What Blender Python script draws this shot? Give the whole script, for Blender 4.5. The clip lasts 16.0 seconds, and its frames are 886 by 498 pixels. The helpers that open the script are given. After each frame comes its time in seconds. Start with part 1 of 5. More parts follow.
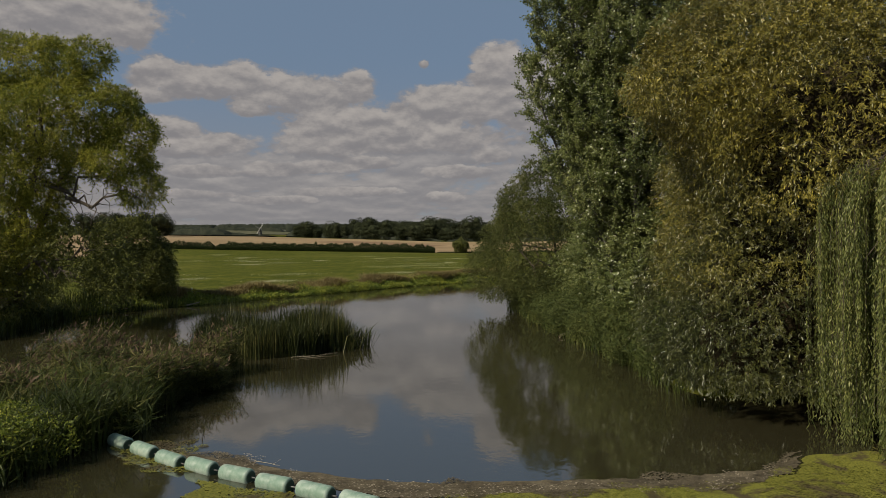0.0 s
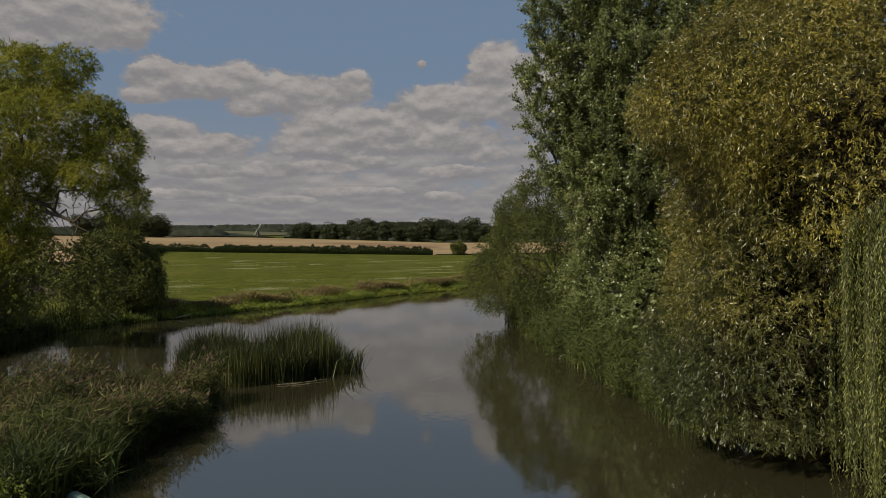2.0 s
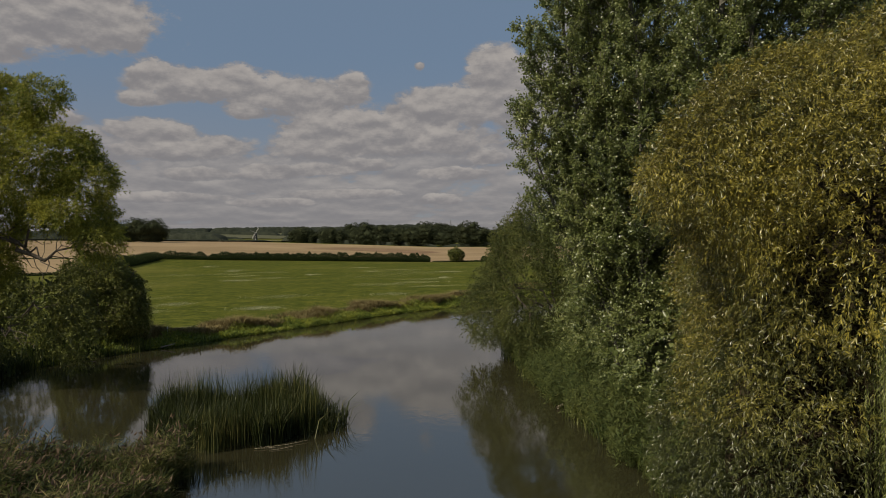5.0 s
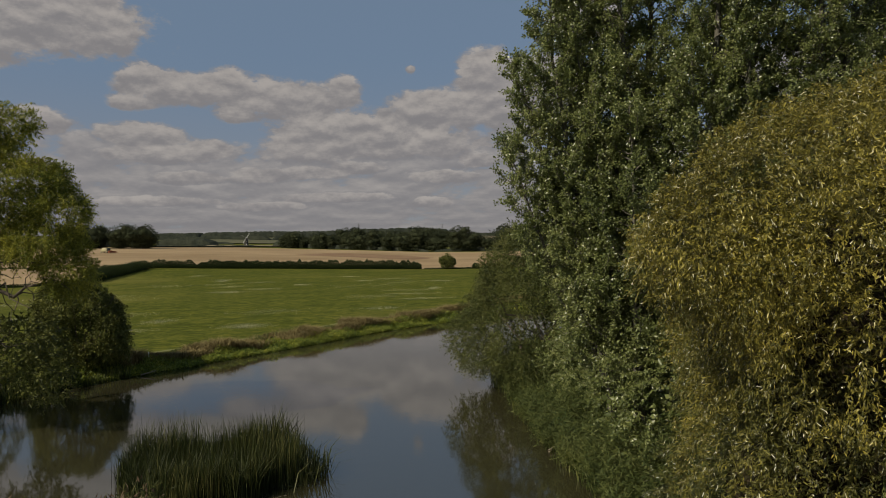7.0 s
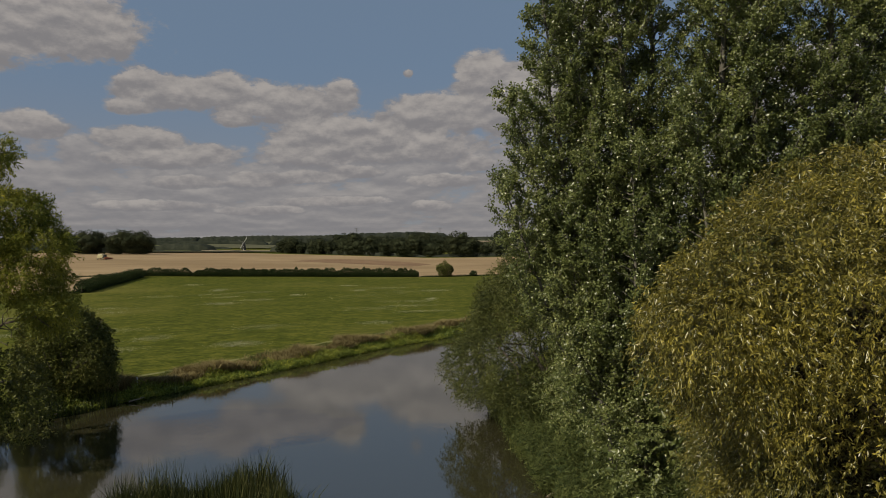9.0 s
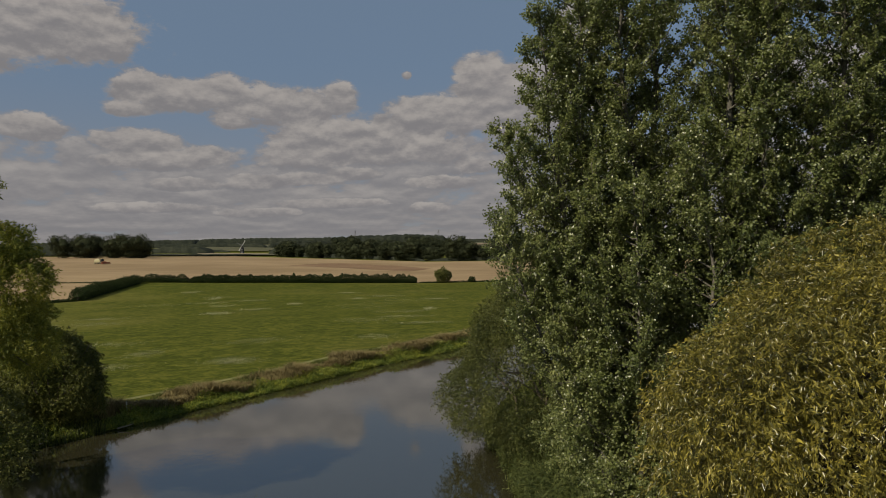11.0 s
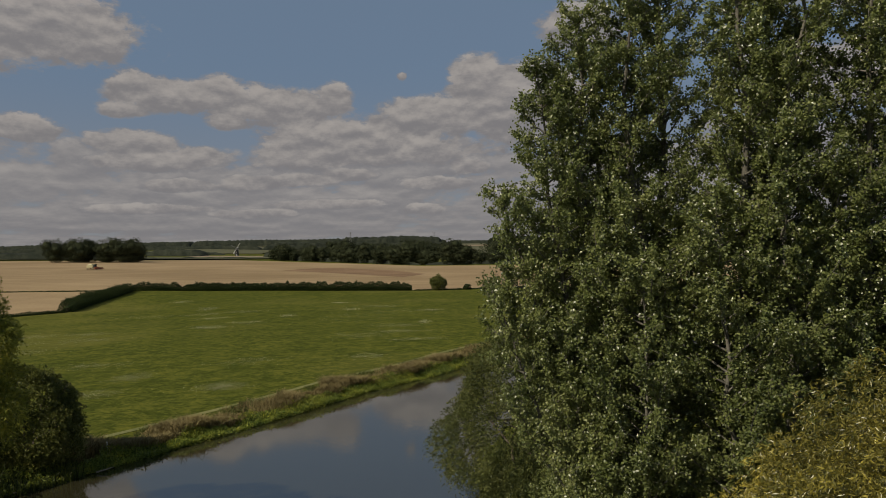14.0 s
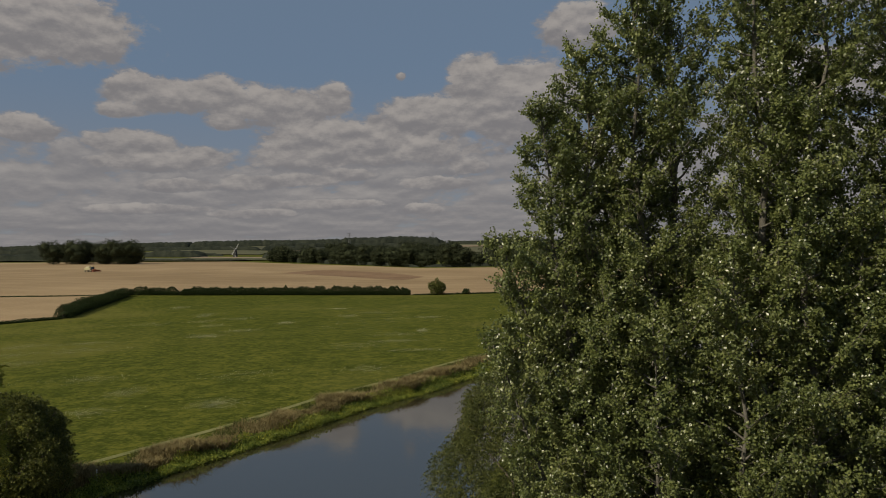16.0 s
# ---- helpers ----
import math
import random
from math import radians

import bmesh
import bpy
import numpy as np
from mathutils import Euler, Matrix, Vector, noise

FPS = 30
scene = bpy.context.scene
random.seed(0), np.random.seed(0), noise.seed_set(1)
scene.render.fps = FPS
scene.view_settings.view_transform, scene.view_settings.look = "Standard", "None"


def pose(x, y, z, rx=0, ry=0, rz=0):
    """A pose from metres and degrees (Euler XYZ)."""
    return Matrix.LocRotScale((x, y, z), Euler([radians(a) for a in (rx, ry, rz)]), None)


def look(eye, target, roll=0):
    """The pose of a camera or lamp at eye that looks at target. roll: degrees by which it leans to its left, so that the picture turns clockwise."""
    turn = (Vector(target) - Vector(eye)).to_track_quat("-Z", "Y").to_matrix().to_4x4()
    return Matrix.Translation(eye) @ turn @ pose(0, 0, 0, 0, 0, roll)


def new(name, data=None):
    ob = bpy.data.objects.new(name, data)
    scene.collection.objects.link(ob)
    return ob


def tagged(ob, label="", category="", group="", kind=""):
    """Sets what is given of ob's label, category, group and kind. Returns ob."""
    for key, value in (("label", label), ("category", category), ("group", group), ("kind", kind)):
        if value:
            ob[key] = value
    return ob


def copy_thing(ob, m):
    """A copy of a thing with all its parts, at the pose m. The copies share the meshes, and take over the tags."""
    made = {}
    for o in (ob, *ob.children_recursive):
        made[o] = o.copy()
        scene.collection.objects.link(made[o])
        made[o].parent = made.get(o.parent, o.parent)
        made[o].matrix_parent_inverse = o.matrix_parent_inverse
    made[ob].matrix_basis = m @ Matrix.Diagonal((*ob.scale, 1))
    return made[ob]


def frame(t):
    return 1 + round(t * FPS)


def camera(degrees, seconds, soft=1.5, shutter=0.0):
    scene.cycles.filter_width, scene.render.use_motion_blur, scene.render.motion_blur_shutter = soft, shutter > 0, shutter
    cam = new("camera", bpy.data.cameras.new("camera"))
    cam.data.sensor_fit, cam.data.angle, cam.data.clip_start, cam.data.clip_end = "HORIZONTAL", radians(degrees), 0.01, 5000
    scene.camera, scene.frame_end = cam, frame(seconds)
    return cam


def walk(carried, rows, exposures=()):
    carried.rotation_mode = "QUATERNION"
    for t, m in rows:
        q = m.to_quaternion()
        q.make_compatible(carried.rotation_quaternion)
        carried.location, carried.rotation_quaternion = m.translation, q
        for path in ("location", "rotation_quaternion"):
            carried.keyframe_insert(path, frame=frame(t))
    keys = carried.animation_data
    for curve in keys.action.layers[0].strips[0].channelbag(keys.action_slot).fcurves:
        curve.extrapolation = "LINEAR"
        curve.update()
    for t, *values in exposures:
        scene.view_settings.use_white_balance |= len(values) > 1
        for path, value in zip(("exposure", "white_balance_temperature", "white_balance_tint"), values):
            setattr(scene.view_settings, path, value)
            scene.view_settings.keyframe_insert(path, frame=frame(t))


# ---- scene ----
cam = camera(63.6, 16.0, soft=0.4)
METRES, EYE, TILT, LEAN, TURN = 15.0, 4.3, 0.1, 0.6, 0.0
ROWS = [
    (0.0, 0.0, 0.0, 0.0, -0.0, -0.0, -0.0),
    (0.5, 0.0015, 0.0231, 0.011, -0.04, -0.02, 0.01),
    (1.0, 0.0042, 0.0467, 0.0227, -0.08, -0.03, 0.04),
    (1.5, 0.0073, 0.0698, 0.0377, -0.11, -0.02, 0.06),
    (2.0, 0.0105, 0.0921, 0.0556, -0.15, -0.01, 0.09),
    (2.5, 0.0136, 0.1141, 0.0738, -0.19, 0.02, 0.11),
    (3.0, 0.0168, 0.1359, 0.0921, -0.24, 0.03, 0.13),
    (3.5, 0.0203, 0.1581, 0.1105, -0.27, 0.04, 0.15),
    (4.0, 0.0241, 0.18, 0.1308, -0.29, 0.07, 0.19),
    (6.5, 0.0492, 0.2822, 0.2516, -0.4, 0.3, 0.54),
    (7.0, 0.0529, 0.304, 0.2744, -0.92, 0.38, 0.6),
    (7.5, 0.056, 0.3237, 0.2971, -0.96, 0.47, 0.59),
    (8.0, 0.0591, 0.3433, 0.3204, -1.01, 0.55, 0.62),
    (8.5, 0.0633, 0.3627, 0.3441, -1.06, 0.62, 0.65),
    (9.0, 0.0674, 0.3826, 0.3679, -1.09, 0.68, 0.67),
    (11.5, 0.0846, 0.4813, 0.4904, -1.28, 0.85, 0.79),
    (12.0, 0.0882, 0.5026, 0.516, -1.43, 0.87, 0.83),
    (12.5, 0.0907, 0.5234, 0.5418, -1.48, 0.88, 0.85),
    (13.0, 0.0924, 0.5446, 0.5677, -1.51, 0.88, 0.87),
    (13.5, 0.0946, 0.5659, 0.5932, -1.53, 0.89, 0.85),
    (14.0, 0.0969, 0.587, 0.6192, -1.55, 0.89, 0.86),
    (14.5, 0.0988, 0.6082, 0.6458, -1.56, 0.9, 0.85),
    (15.0, 0.1001, 0.6291, 0.6726, -1.6, 0.91, 0.86),
    (15.5, 0.1013, 0.6493, 0.6986, -1.61, 0.91, 0.84),
    (16.0, 0.1018, 0.67, 0.7249, -1.64, 0.89, 0.84),
]
walk(cam, [(t, pose(0, 0, EYE, TILT, LEAN, TURN) @ pose(METRES * x, METRES * y, METRES * z, 90 + pitch, roll, yaw)) for t, x, y, z, yaw, pitch, roll in ROWS],
     [(0.0, 0.08), (4.0, 0.06), (9.0, 0.0), (13.0, -0.06), (16.0, -0.12)])

# ---- light and sky ----
SUN_DIR = Vector((-0.62, -0.45, 0.65)).normalized()   # towards the sun: from the left, high


class Nodes:
    """Small helper to write node trees as expressions."""
    def __init__(self, tree):
        self.tree = tree
        tree.nodes.clear()

    def add(self, kind, **props):
        n = self.tree.nodes.new(kind)
        for k, v in props.items():
            if k == "operation":
                n.operation = v
            elif k == "blend_type":
                n.blend_type = v
            elif k == "data_type":
                n.data_type = v
            elif k == "sky_type":
                n.sky_type = v
            elif k == "interpolation_type":
                n.interpolation_type = v
            elif k == "noise_dimensions":
                n.noise_dimensions = v
        return n

    def put(self, socket, value):
        if isinstance(value, bpy.types.NodeSocket):
            self.tree.links.new(value, socket)
        else:
            socket.default_value = value

    def m(self, op, a, b=0.0, c=0.0):
        n = self.add("ShaderNodeMath", operation=op)
        for i, v in enumerate((a, b, c)):
            self.put(n.inputs[i], v)
        return n.outputs[0]

    def smooth(self, v, lo, hi, a=0.0, b=1.0):
        n = self.add("ShaderNodeMapRange", interpolation_type="SMOOTHSTEP")
        for i, x in enumerate((v, lo, hi, a, b)):
            self.put(n.inputs[i], x)
        return n.outputs[0]

    def lin(self, v, lo, hi, a=0.0, b=1.0):
        n = self.add("ShaderNodeMapRange")
        for i, x in enumerate((v, lo, hi, a, b)):
            self.put(n.inputs[i], x)
        return n.outputs[0]

    def mix(self, f, a, b):
        n = self.add("ShaderNodeMix", data_type="RGBA")
        self.put(n.inputs[0], f), self.put(n.inputs[6], a), self.put(n.inputs[7], b)
        return n.outputs[2]

    def noise(self, vec, scale, detail=4.0, rough=0.55, distortion=0.0):
        n = self.add("ShaderNodeTexNoise")
        if vec is not None:
            self.put(n.inputs["Vector"], vec)
        n.inputs["Scale"].default_value = scale
        n.inputs["Detail"].default_value = detail
        n.inputs["Roughness"].default_value = rough
        n.inputs["Distortion"].default_value = distortion
        return n.outputs[0]

    def comb(self, x, y, z):
        n = self.add("ShaderNodeCombineXYZ")
        for i, v in enumerate((x, y, z)):
            self.put(n.inputs[i], v)
        return n.outputs[0]


def rgb(r, g, b):
    return (r, g, b, 1.0)


world = bpy.data.worlds.new("sky")
scene.world = world
world.use_nodes = True
W = Nodes(world.node_tree)
sky = W.add("ShaderNodeTexSky", sky_type="NISHITA")
sky.sun_disc = False
sky.sun_elevation = math.asin(SUN_DIR.z)
sky.sun_rotation = math.atan2(SUN_DIR.x, SUN_DIR.y)
sky.air_density, sky.dust_density, sky.ozone_density = 1.0, 0.6, 1.6
SKY = 0.075
geo = W.add("ShaderNodeTexCoord")
sep = W.add("ShaderNodeSeparateXYZ")
W.put(sep.inputs[0], geo.outputs["Generated"])
dx, dy, dz = sep.outputs
az = W.m("ARCTAN2", dx, dy)
el = W.m("ARCSINE", dz)
AT = W.comb(az, W.m("MULTIPLY", el, 1.8), 0.0)
UP = W.comb(az, W.m("MULTIPLY_ADD", el, 1.8, 0.016), 0.0)
wob = W.noise(AT, 12.0, 6.0, 0.50)
wob2 = W.noise(AT, 46.0, 6.0, 0.62)
wob_at, wob_up = W.noise(AT, 26.0, 6.0, 0.58), W.noise(UP, 26.0, 6.0, 0.58)
# the single heaps of cloud: azimuth, elevation, half width, half height in degrees
HEAPS = [
    (-29.0, 16.9, 8.0, 3.85), (-23.7, 16.2, 2.2, 1.99), (-31.7, 14.9, 3.8, 2.27), (-21.5, 13.3, 2.1, 1.36), (-18.7, 12.6, 5.5, 1.63), (-15.6, 13.2, 2.4, 1.45), (-22.5, 11.5, 1.9, 0.72), (-11.3, 12.1, 5.9, 1.9),
    (-6.9, 12.8, 1.9, 1.63), (-15.2, 11.1, 1.9, 1.0), (-1.4, 14.6, 0.5, 0.5), (4.8, 14.1, 2.7, 2.36), (1.2, 11.3, 6.3, 2.04), (-6.1, 9.8, 7.2, 2.04), (-9.6, 8.4, 4.2, 1.59), (7.9, 12.1, 6.3, 4.08),
    (-1.6, 8.8, 7.6, 1.59), (-22.3, 9.2, 4.0, 1.09), (-16.9, 8.3, 2.5, 0.91), (-20.6, 7.8, 5.5, 0.91), (-28.7, 9.7, 2.8, 1.27), (-13.6, 6.4, 2.9, 0.82), (-18.4, 6.2, 3.4, 0.72), (-9.7, 6.6, 3.4, 0.72),
    (1.1, 6.2, 4.0, 0.72), (3.9, 7.5, 1.9, 0.91), (-5.7, 7.0, 2.5, 0.63), (-7.0, 4.7, 5.1, 0.54), (-20.6, 4.4, 5.1, 0.54), (-13.2, 4.0, 3.8, 0.45), (0.2, 4.2, 2.5, 0.54), (12.9, 17.6, 3.6, 2.04),
    # first three: unseen heaps overhead, added to grey the reflections on the river
    (-6.0, 25.0, 9.0, 2.6), (9.0, 29.0, 10.0, 3.0), (-16.0, 34.0, 12.0, 3.4), (-44.0, 13.0, 6.0, 2.4), (30.0, 12.0, 8.0, 3.0), (-24.0, 27.0, 9.0, 3.0), (35.0, 19.0, 9.0, 3.4),
    (-60.0, 20.0, 10.0, 4.0), (60.0, 14.0, 10.0, 4.0), (-95.0, 16.0, 12.0, 4.0), (100.0, 22.0, 12.0, 4.5), (150.0, 18.0, 14.0, 4.0), (-145.0, 22.0, 14.0, 4.5),
]
total, weighted = 0.0, 0.0
for a, e, w, h in HEAPS:
    u = W.m("MULTIPLY_ADD", az, 57.2958 / w, -a / w)
    v = W.m("MULTIPLY_ADD", el, 57.2958 / h, -e / h)
    vv = W.m("ADD", v, W.m("MULTIPLY", W.m("MINIMUM", v, 0.0), 0.2))
    d = W.m("SUBTRACT", 1.0, W.m("ADD", W.m("MULTIPLY", u, u), W.m("MULTIPLY", vv, vv)))
    weight = W.m("POWER", 2.718, W.m("MULTIPLY", W.m("MAXIMUM", d, -2.0), 4.5))
    total = W.m("ADD", total, weight)
    weighted = W.m("ADD", weighted, W.m("MULTIPLY", weight, W.m("MINIMUM", W.m("MAXIMUM", v, -1.5), 1.5)))
top = W.m("DIVIDE", weighted, total)
best = W.m("DIVIDE", W.m("LOGARITHM", total, 2.718), 4.5)
edge = W.m("ADD", best, W.m("ADD", W.m("MULTIPLY_ADD", wob, 1.7, -0.72), W.m("MULTIPLY_ADD", wob2, 1.5, -0.80)))
heap = W.smooth(edge, 0.02, 0.55)
# ranks of cloud that flatten and close towards the horizon
rank = W.m("LOGARITHM", W.m("ADD", W.m("MAXIMUM", el, 0.0), 0.035), 2.718)
flat = W.m("MULTIPLY", az, 3.4)
bank_a = W.noise(W.comb(flat, W.m("MULTIPLY", rank, 1.25), 7.0), 4.2, 6.0, 0.56)
bank_b = W.noise(W.comb(flat, W.m("MULTIPLY_ADD", rank, 1.25, 0.075), 7.0), 4.2, 6.0, 0.56)
cover = W.smooth(el, 0.115, 0.215, 0.28, 0.70)
band = W.smooth(W.m("SUBTRACT", bank_a, cover), -0.02, 0.13)
mask = W.m("MULTIPLY", W.m("MAXIMUM", heap, W.m("MULTIPLY", band, 0.92)), W.smooth(el, -0.02, 0.0))
crest = W.m("ADD", W.m("MULTIPLY", W.lin(top, -0.9, 0.9), 0.75), W.m("MULTIPLY", W.m("SUBTRACT", wob_at, wob_up), 1.6))
crest = W.m("MULTIPLY", crest, heap)
low_lit = W.m("MULTIPLY_ADD", W.m("SUBTRACT", bank_a, bank_b), 1.5, W.smooth(el, 0.03, 0.12, 0.22, 0.36))
lit = W.smooth(W.m("ADD", W.m("MULTIPLY", heap, crest), W.m("MULTIPLY", W.m("SUBTRACT", 1.0, heap), low_lit)), 0.0, 0.95)
k = 1.0 / SKY
cloud = W.mix(lit, rgb(0.212 * k, 0.204 * k, 0.210 * k), rgb(0.370 * k, 0.342 * k, 0.322 * k))
blue = W.mix(W.smooth(el, 0.02, 0.28), rgb(0.215 * k, 0.225 * k, 0.25 * k), rgb(0.146 * k, 0.205 * k, 0.290 * k))
air = W.mix(0.88, sky.outputs[0], blue)
bg = W.add("ShaderNodeBackground")
W.put(bg.inputs[0], W.mix(mask, air, cloud))
bg.inputs[1].default_value = SKY
W.put(W.add("ShaderNodeOutputWorld").inputs[0], bg.outputs[0])

sun = new("sun", bpy.data.lights.new("sun", "SUN"))
sun.data.energy, sun.data.angle, sun.data.color = 4.5, radians(0.6), (1.0, 0.89, 0.71)
sun.matrix_world = look(SUN_DIR * 100, (0, 0, 0))


# ---- materials ----
def material(name, rough=0.8, spec=0.3):
    mat = bpy.data.materials.new(name)
    mat.use_nodes = True
    n = Nodes(mat.node_tree)
    b = n.add("ShaderNodeBsdfPrincipled")
    b.inputs["Roughness"].default_value = rough
    b.inputs["Specular IOR Level"].default_value = spec
    out = n.add("ShaderNodeOutputMaterial")
    n.put(out.inputs[0], b.outputs[0])
    return mat, n, b, out


def bump(n, b, height, strength, dist):
    k = n.add("ShaderNodeBump")
    k.inputs["Strength"].default_value = strength
    k.inputs["Distance"].default_value = dist
    n.put(k.inputs["Height"], height)
    n.put(b.inputs["Normal"], k.outputs[0])


def leafy(name, colours, rough=0.45, spec=0.4, through_=0.3, low_shade_green=None):
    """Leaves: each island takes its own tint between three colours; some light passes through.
    The last argument: greener leaves lower in the crown, darkened to stand in for shade."""
    mat, n, b, out = material(name, rough, spec)
    r = n.add("ShaderNodeNewGeometry").outputs["Random Per Island"]
    co = n.add("ShaderNodeTexCoord").outputs["Object"]
    patch = n.noise(co, 0.45, 3.0)
    f = n.m("ADD", n.m("MULTIPLY", r, 0.75), n.m("MULTIPLY_ADD", patch, 1.3, -0.5))
    c = n.mix(n.smooth(f, 0.15, 0.6), rgb(*colours[0]), rgb(*colours[1]))
    c = n.mix(n.smooth(f, 0.62, 1.1), c, rgb(*colours[2]))
    if low_shade_green:
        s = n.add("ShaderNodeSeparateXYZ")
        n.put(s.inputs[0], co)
        # blend towards the crown's foot: greener, with shade put into the colour
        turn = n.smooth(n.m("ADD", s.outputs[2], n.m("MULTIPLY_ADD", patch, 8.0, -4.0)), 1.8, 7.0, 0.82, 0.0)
        c = n.mix(turn, c, n.mix(r, rgb(*[v * 0.7 for v in low_shade_green]), rgb(*[v * 1.5 for v in low_shade_green])))
    n.put(b.inputs["Base Color"], c)
    t = n.add("ShaderNodeBsdfTranslucent")
    n.put(t.inputs[0], c)
    s = n.add("ShaderNodeMixShader")
    s.inputs[0].default_value = through_
    n.put(s.inputs[1], b.outputs[0]), n.put(s.inputs[2], t.outputs[0])
    n.put(out.inputs[0], s.outputs[0])
    return mat


def rough_mat(name, a, b_, scale, rough=0.85, fine=8.0, relief=0.5, dist=0.05, spec=0.2):
    """A matt surface of two colours mixed at two scales, with fine relief."""
    mat, n, b, out = material(name, rough, spec)
    co = n.add("ShaderNodeTexCoord").outputs["Object"]
    big, small = n.noise(co, scale, 5.0, 0.6), n.noise(co, scale * fine, 5.0, 0.65)
    f = n.m("ADD", n.m("MULTIPLY", big, 0.6), n.m("MULTIPLY", small, 0.5))
    n.put(b.inputs["Base Color"], n.mix(n.smooth(f, 0.38, 0.72), rgb(*a), rgb(*b_)))
    bump(n, b, small, relief, dist)
    return mat


def painted(name, c, rough=0.5, metal=0.0, wear=0.25):
    mat, n, b, out = material(name, rough, 0.4)
    co = n.add("ShaderNodeTexCoord").outputs["Object"]
    f = n.noise(co, 3.0, 6.0, 0.6)
    dark = tuple(x * (1 - wear) for x in c)
    n.put(b.inputs["Base Color"], n.mix(n.smooth(f, 0.4, 0.65), rgb(*c), rgb(*dark)))
    b.inputs["Metallic"].default_value = metal
    return mat


# the willow's fourth colour is its low green, darkened in place of shade
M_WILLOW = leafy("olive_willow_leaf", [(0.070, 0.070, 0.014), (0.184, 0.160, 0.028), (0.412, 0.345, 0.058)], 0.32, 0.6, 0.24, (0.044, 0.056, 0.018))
M_POPLAR = leafy("poplar_leaf", [(0.094, 0.120, 0.035), (0.172, 0.202, 0.060), (0.325, 0.345, 0.130)], 0.35, 0.75, 0.40)
M_SALLOW = leafy("grey_willow_leaf", [(0.044, 0.056, 0.014), (0.086, 0.098, 0.024), (0.164, 0.166, 0.046)], 0.5, 0.25, 0.32)
M_WEEP = leafy("weeping_willow_leaf", [(0.085, 0.110, 0.030), (0.190, 0.215, 0.062), (0.370, 0.370, 0.120)], 0.42, 0.4, 0.40)
M_LTREE = leafy("crack_willow_leaf", [(0.112, 0.135, 0.020), (0.225, 0.235, 0.034), (0.420, 0.385, 0.058)], 0.5, 0.3, 0.50)
M_BUSH = leafy("bush_leaf", [(0.052, 0.062, 0.016), (0.106, 0.118, 0.026), (0.200, 0.195, 0.046)], 0.5, 0.2, 0.3)
M_FAR = leafy("far_tree_leaf", [(0.030, 0.038, 0.020), (0.044, 0.052, 0.026), (0.066, 0.072, 0.034)], 0.85, 0.06, 0.15)
M_HEDGE = leafy("hedge_leaf", [(0.022, 0.034, 0.011), (0.030, 0.044, 0.014), (0.044, 0.058, 0.018)], 0.8, 0.08, 0.15)
M_REED = leafy("reed_blade", [(0.020, 0.030, 0.006), (0.056, 0.074, 0.014), (0.175, 0.178, 0.048)], 0.5, 0.22, 0.32)
M_RUSH = leafy("rush_blade", [(0.014, 0.021, 0.005), (0.042, 0.052, 0.013), (0.140, 0.132, 0.044)], 0.5, 0.22, 0.3)
M_GRASSREED = leafy("grass_reed_blade", [(0.024, 0.034, 0.008), (0.082, 0.090, 0.022), (0.270, 0.230, 0.100)], 0.6, 0.18, 0.35)
M_SEED = leafy("seed_head", [(0.085, 0.060, 0.040), (0.130, 0.092, 0.062), (0.185, 0.138, 0.098)], 0.85, 0.1, 0.2)
M_HERB = leafy("waterside_herb", [(0.088, 0.125, 0.018), (0.195, 0.232, 0.032), (0.430, 0.410, 0.054)], 0.5, 0.3, 0.35)
M_BANKHERB = leafy("bank_herb", [(0.045, 0.066, 0.019), (0.092, 0.112, 0.031), (0.175, 0.186, 0.060)], 0.55, 0.25, 0.35)
M_DRY = leafy("dry_grass", [(0.150, 0.118, 0.050), (0.225, 0.180, 0.080), (0.330, 0.275, 0.125)], 0.85, 0.1, 0.25)
M_TUFT = leafy("meadow_grass", [(0.050, 0.066, 0.012), (0.090, 0.102, 0.022), (0.165, 0.160, 0.050)], 0.7, 0.15, 0.3)
M_FLOWER = leafy("meadow_flower", [(0.30, 0.31, 0.16), (0.42, 0.41, 0.26), (0.58, 0.56, 0.42)], 0.8, 0.1, 0.2)
M_BARK = rough_mat("bark", (0.060, 0.048, 0.036), (0.135, 0.115, 0.090), 2.5, 0.9, 7.0, 0.9, 0.03)
M_PALEBARK = rough_mat("pale_bark", (0.075, 0.070, 0.056), (0.165, 0.155, 0.128), 2.5, 0.85, 7.0, 0.8, 0.02)
M_DEADWOOD = rough_mat("dead_wood", (0.20, 0.17, 0.12), (0.36, 0.31, 0.23), 3.0, 0.85, 6.0, 0.6, 0.02)
# very dark brown of the willow's added cores, a stand-in for inner shade
M_CROWNSHADE = rough_mat("crown_shade", (0.028, 0.022, 0.012), (0.060, 0.048, 0.028), 3.0, 0.95, 8.0, 1.0, 0.06, 0.05)
M_CANOPY = rough_mat("far_canopy", (0.020, 0.025, 0.019), (0.042, 0.047, 0.033), 0.035, 0.95, 5.0, 1.0, 2.0, 0.05)
M_MUD = rough_mat("scum", (0.055, 0.046, 0.030), (0.150, 0.125, 0.080), 3.0, 0.9, 6.0, 0.8, 0.03)


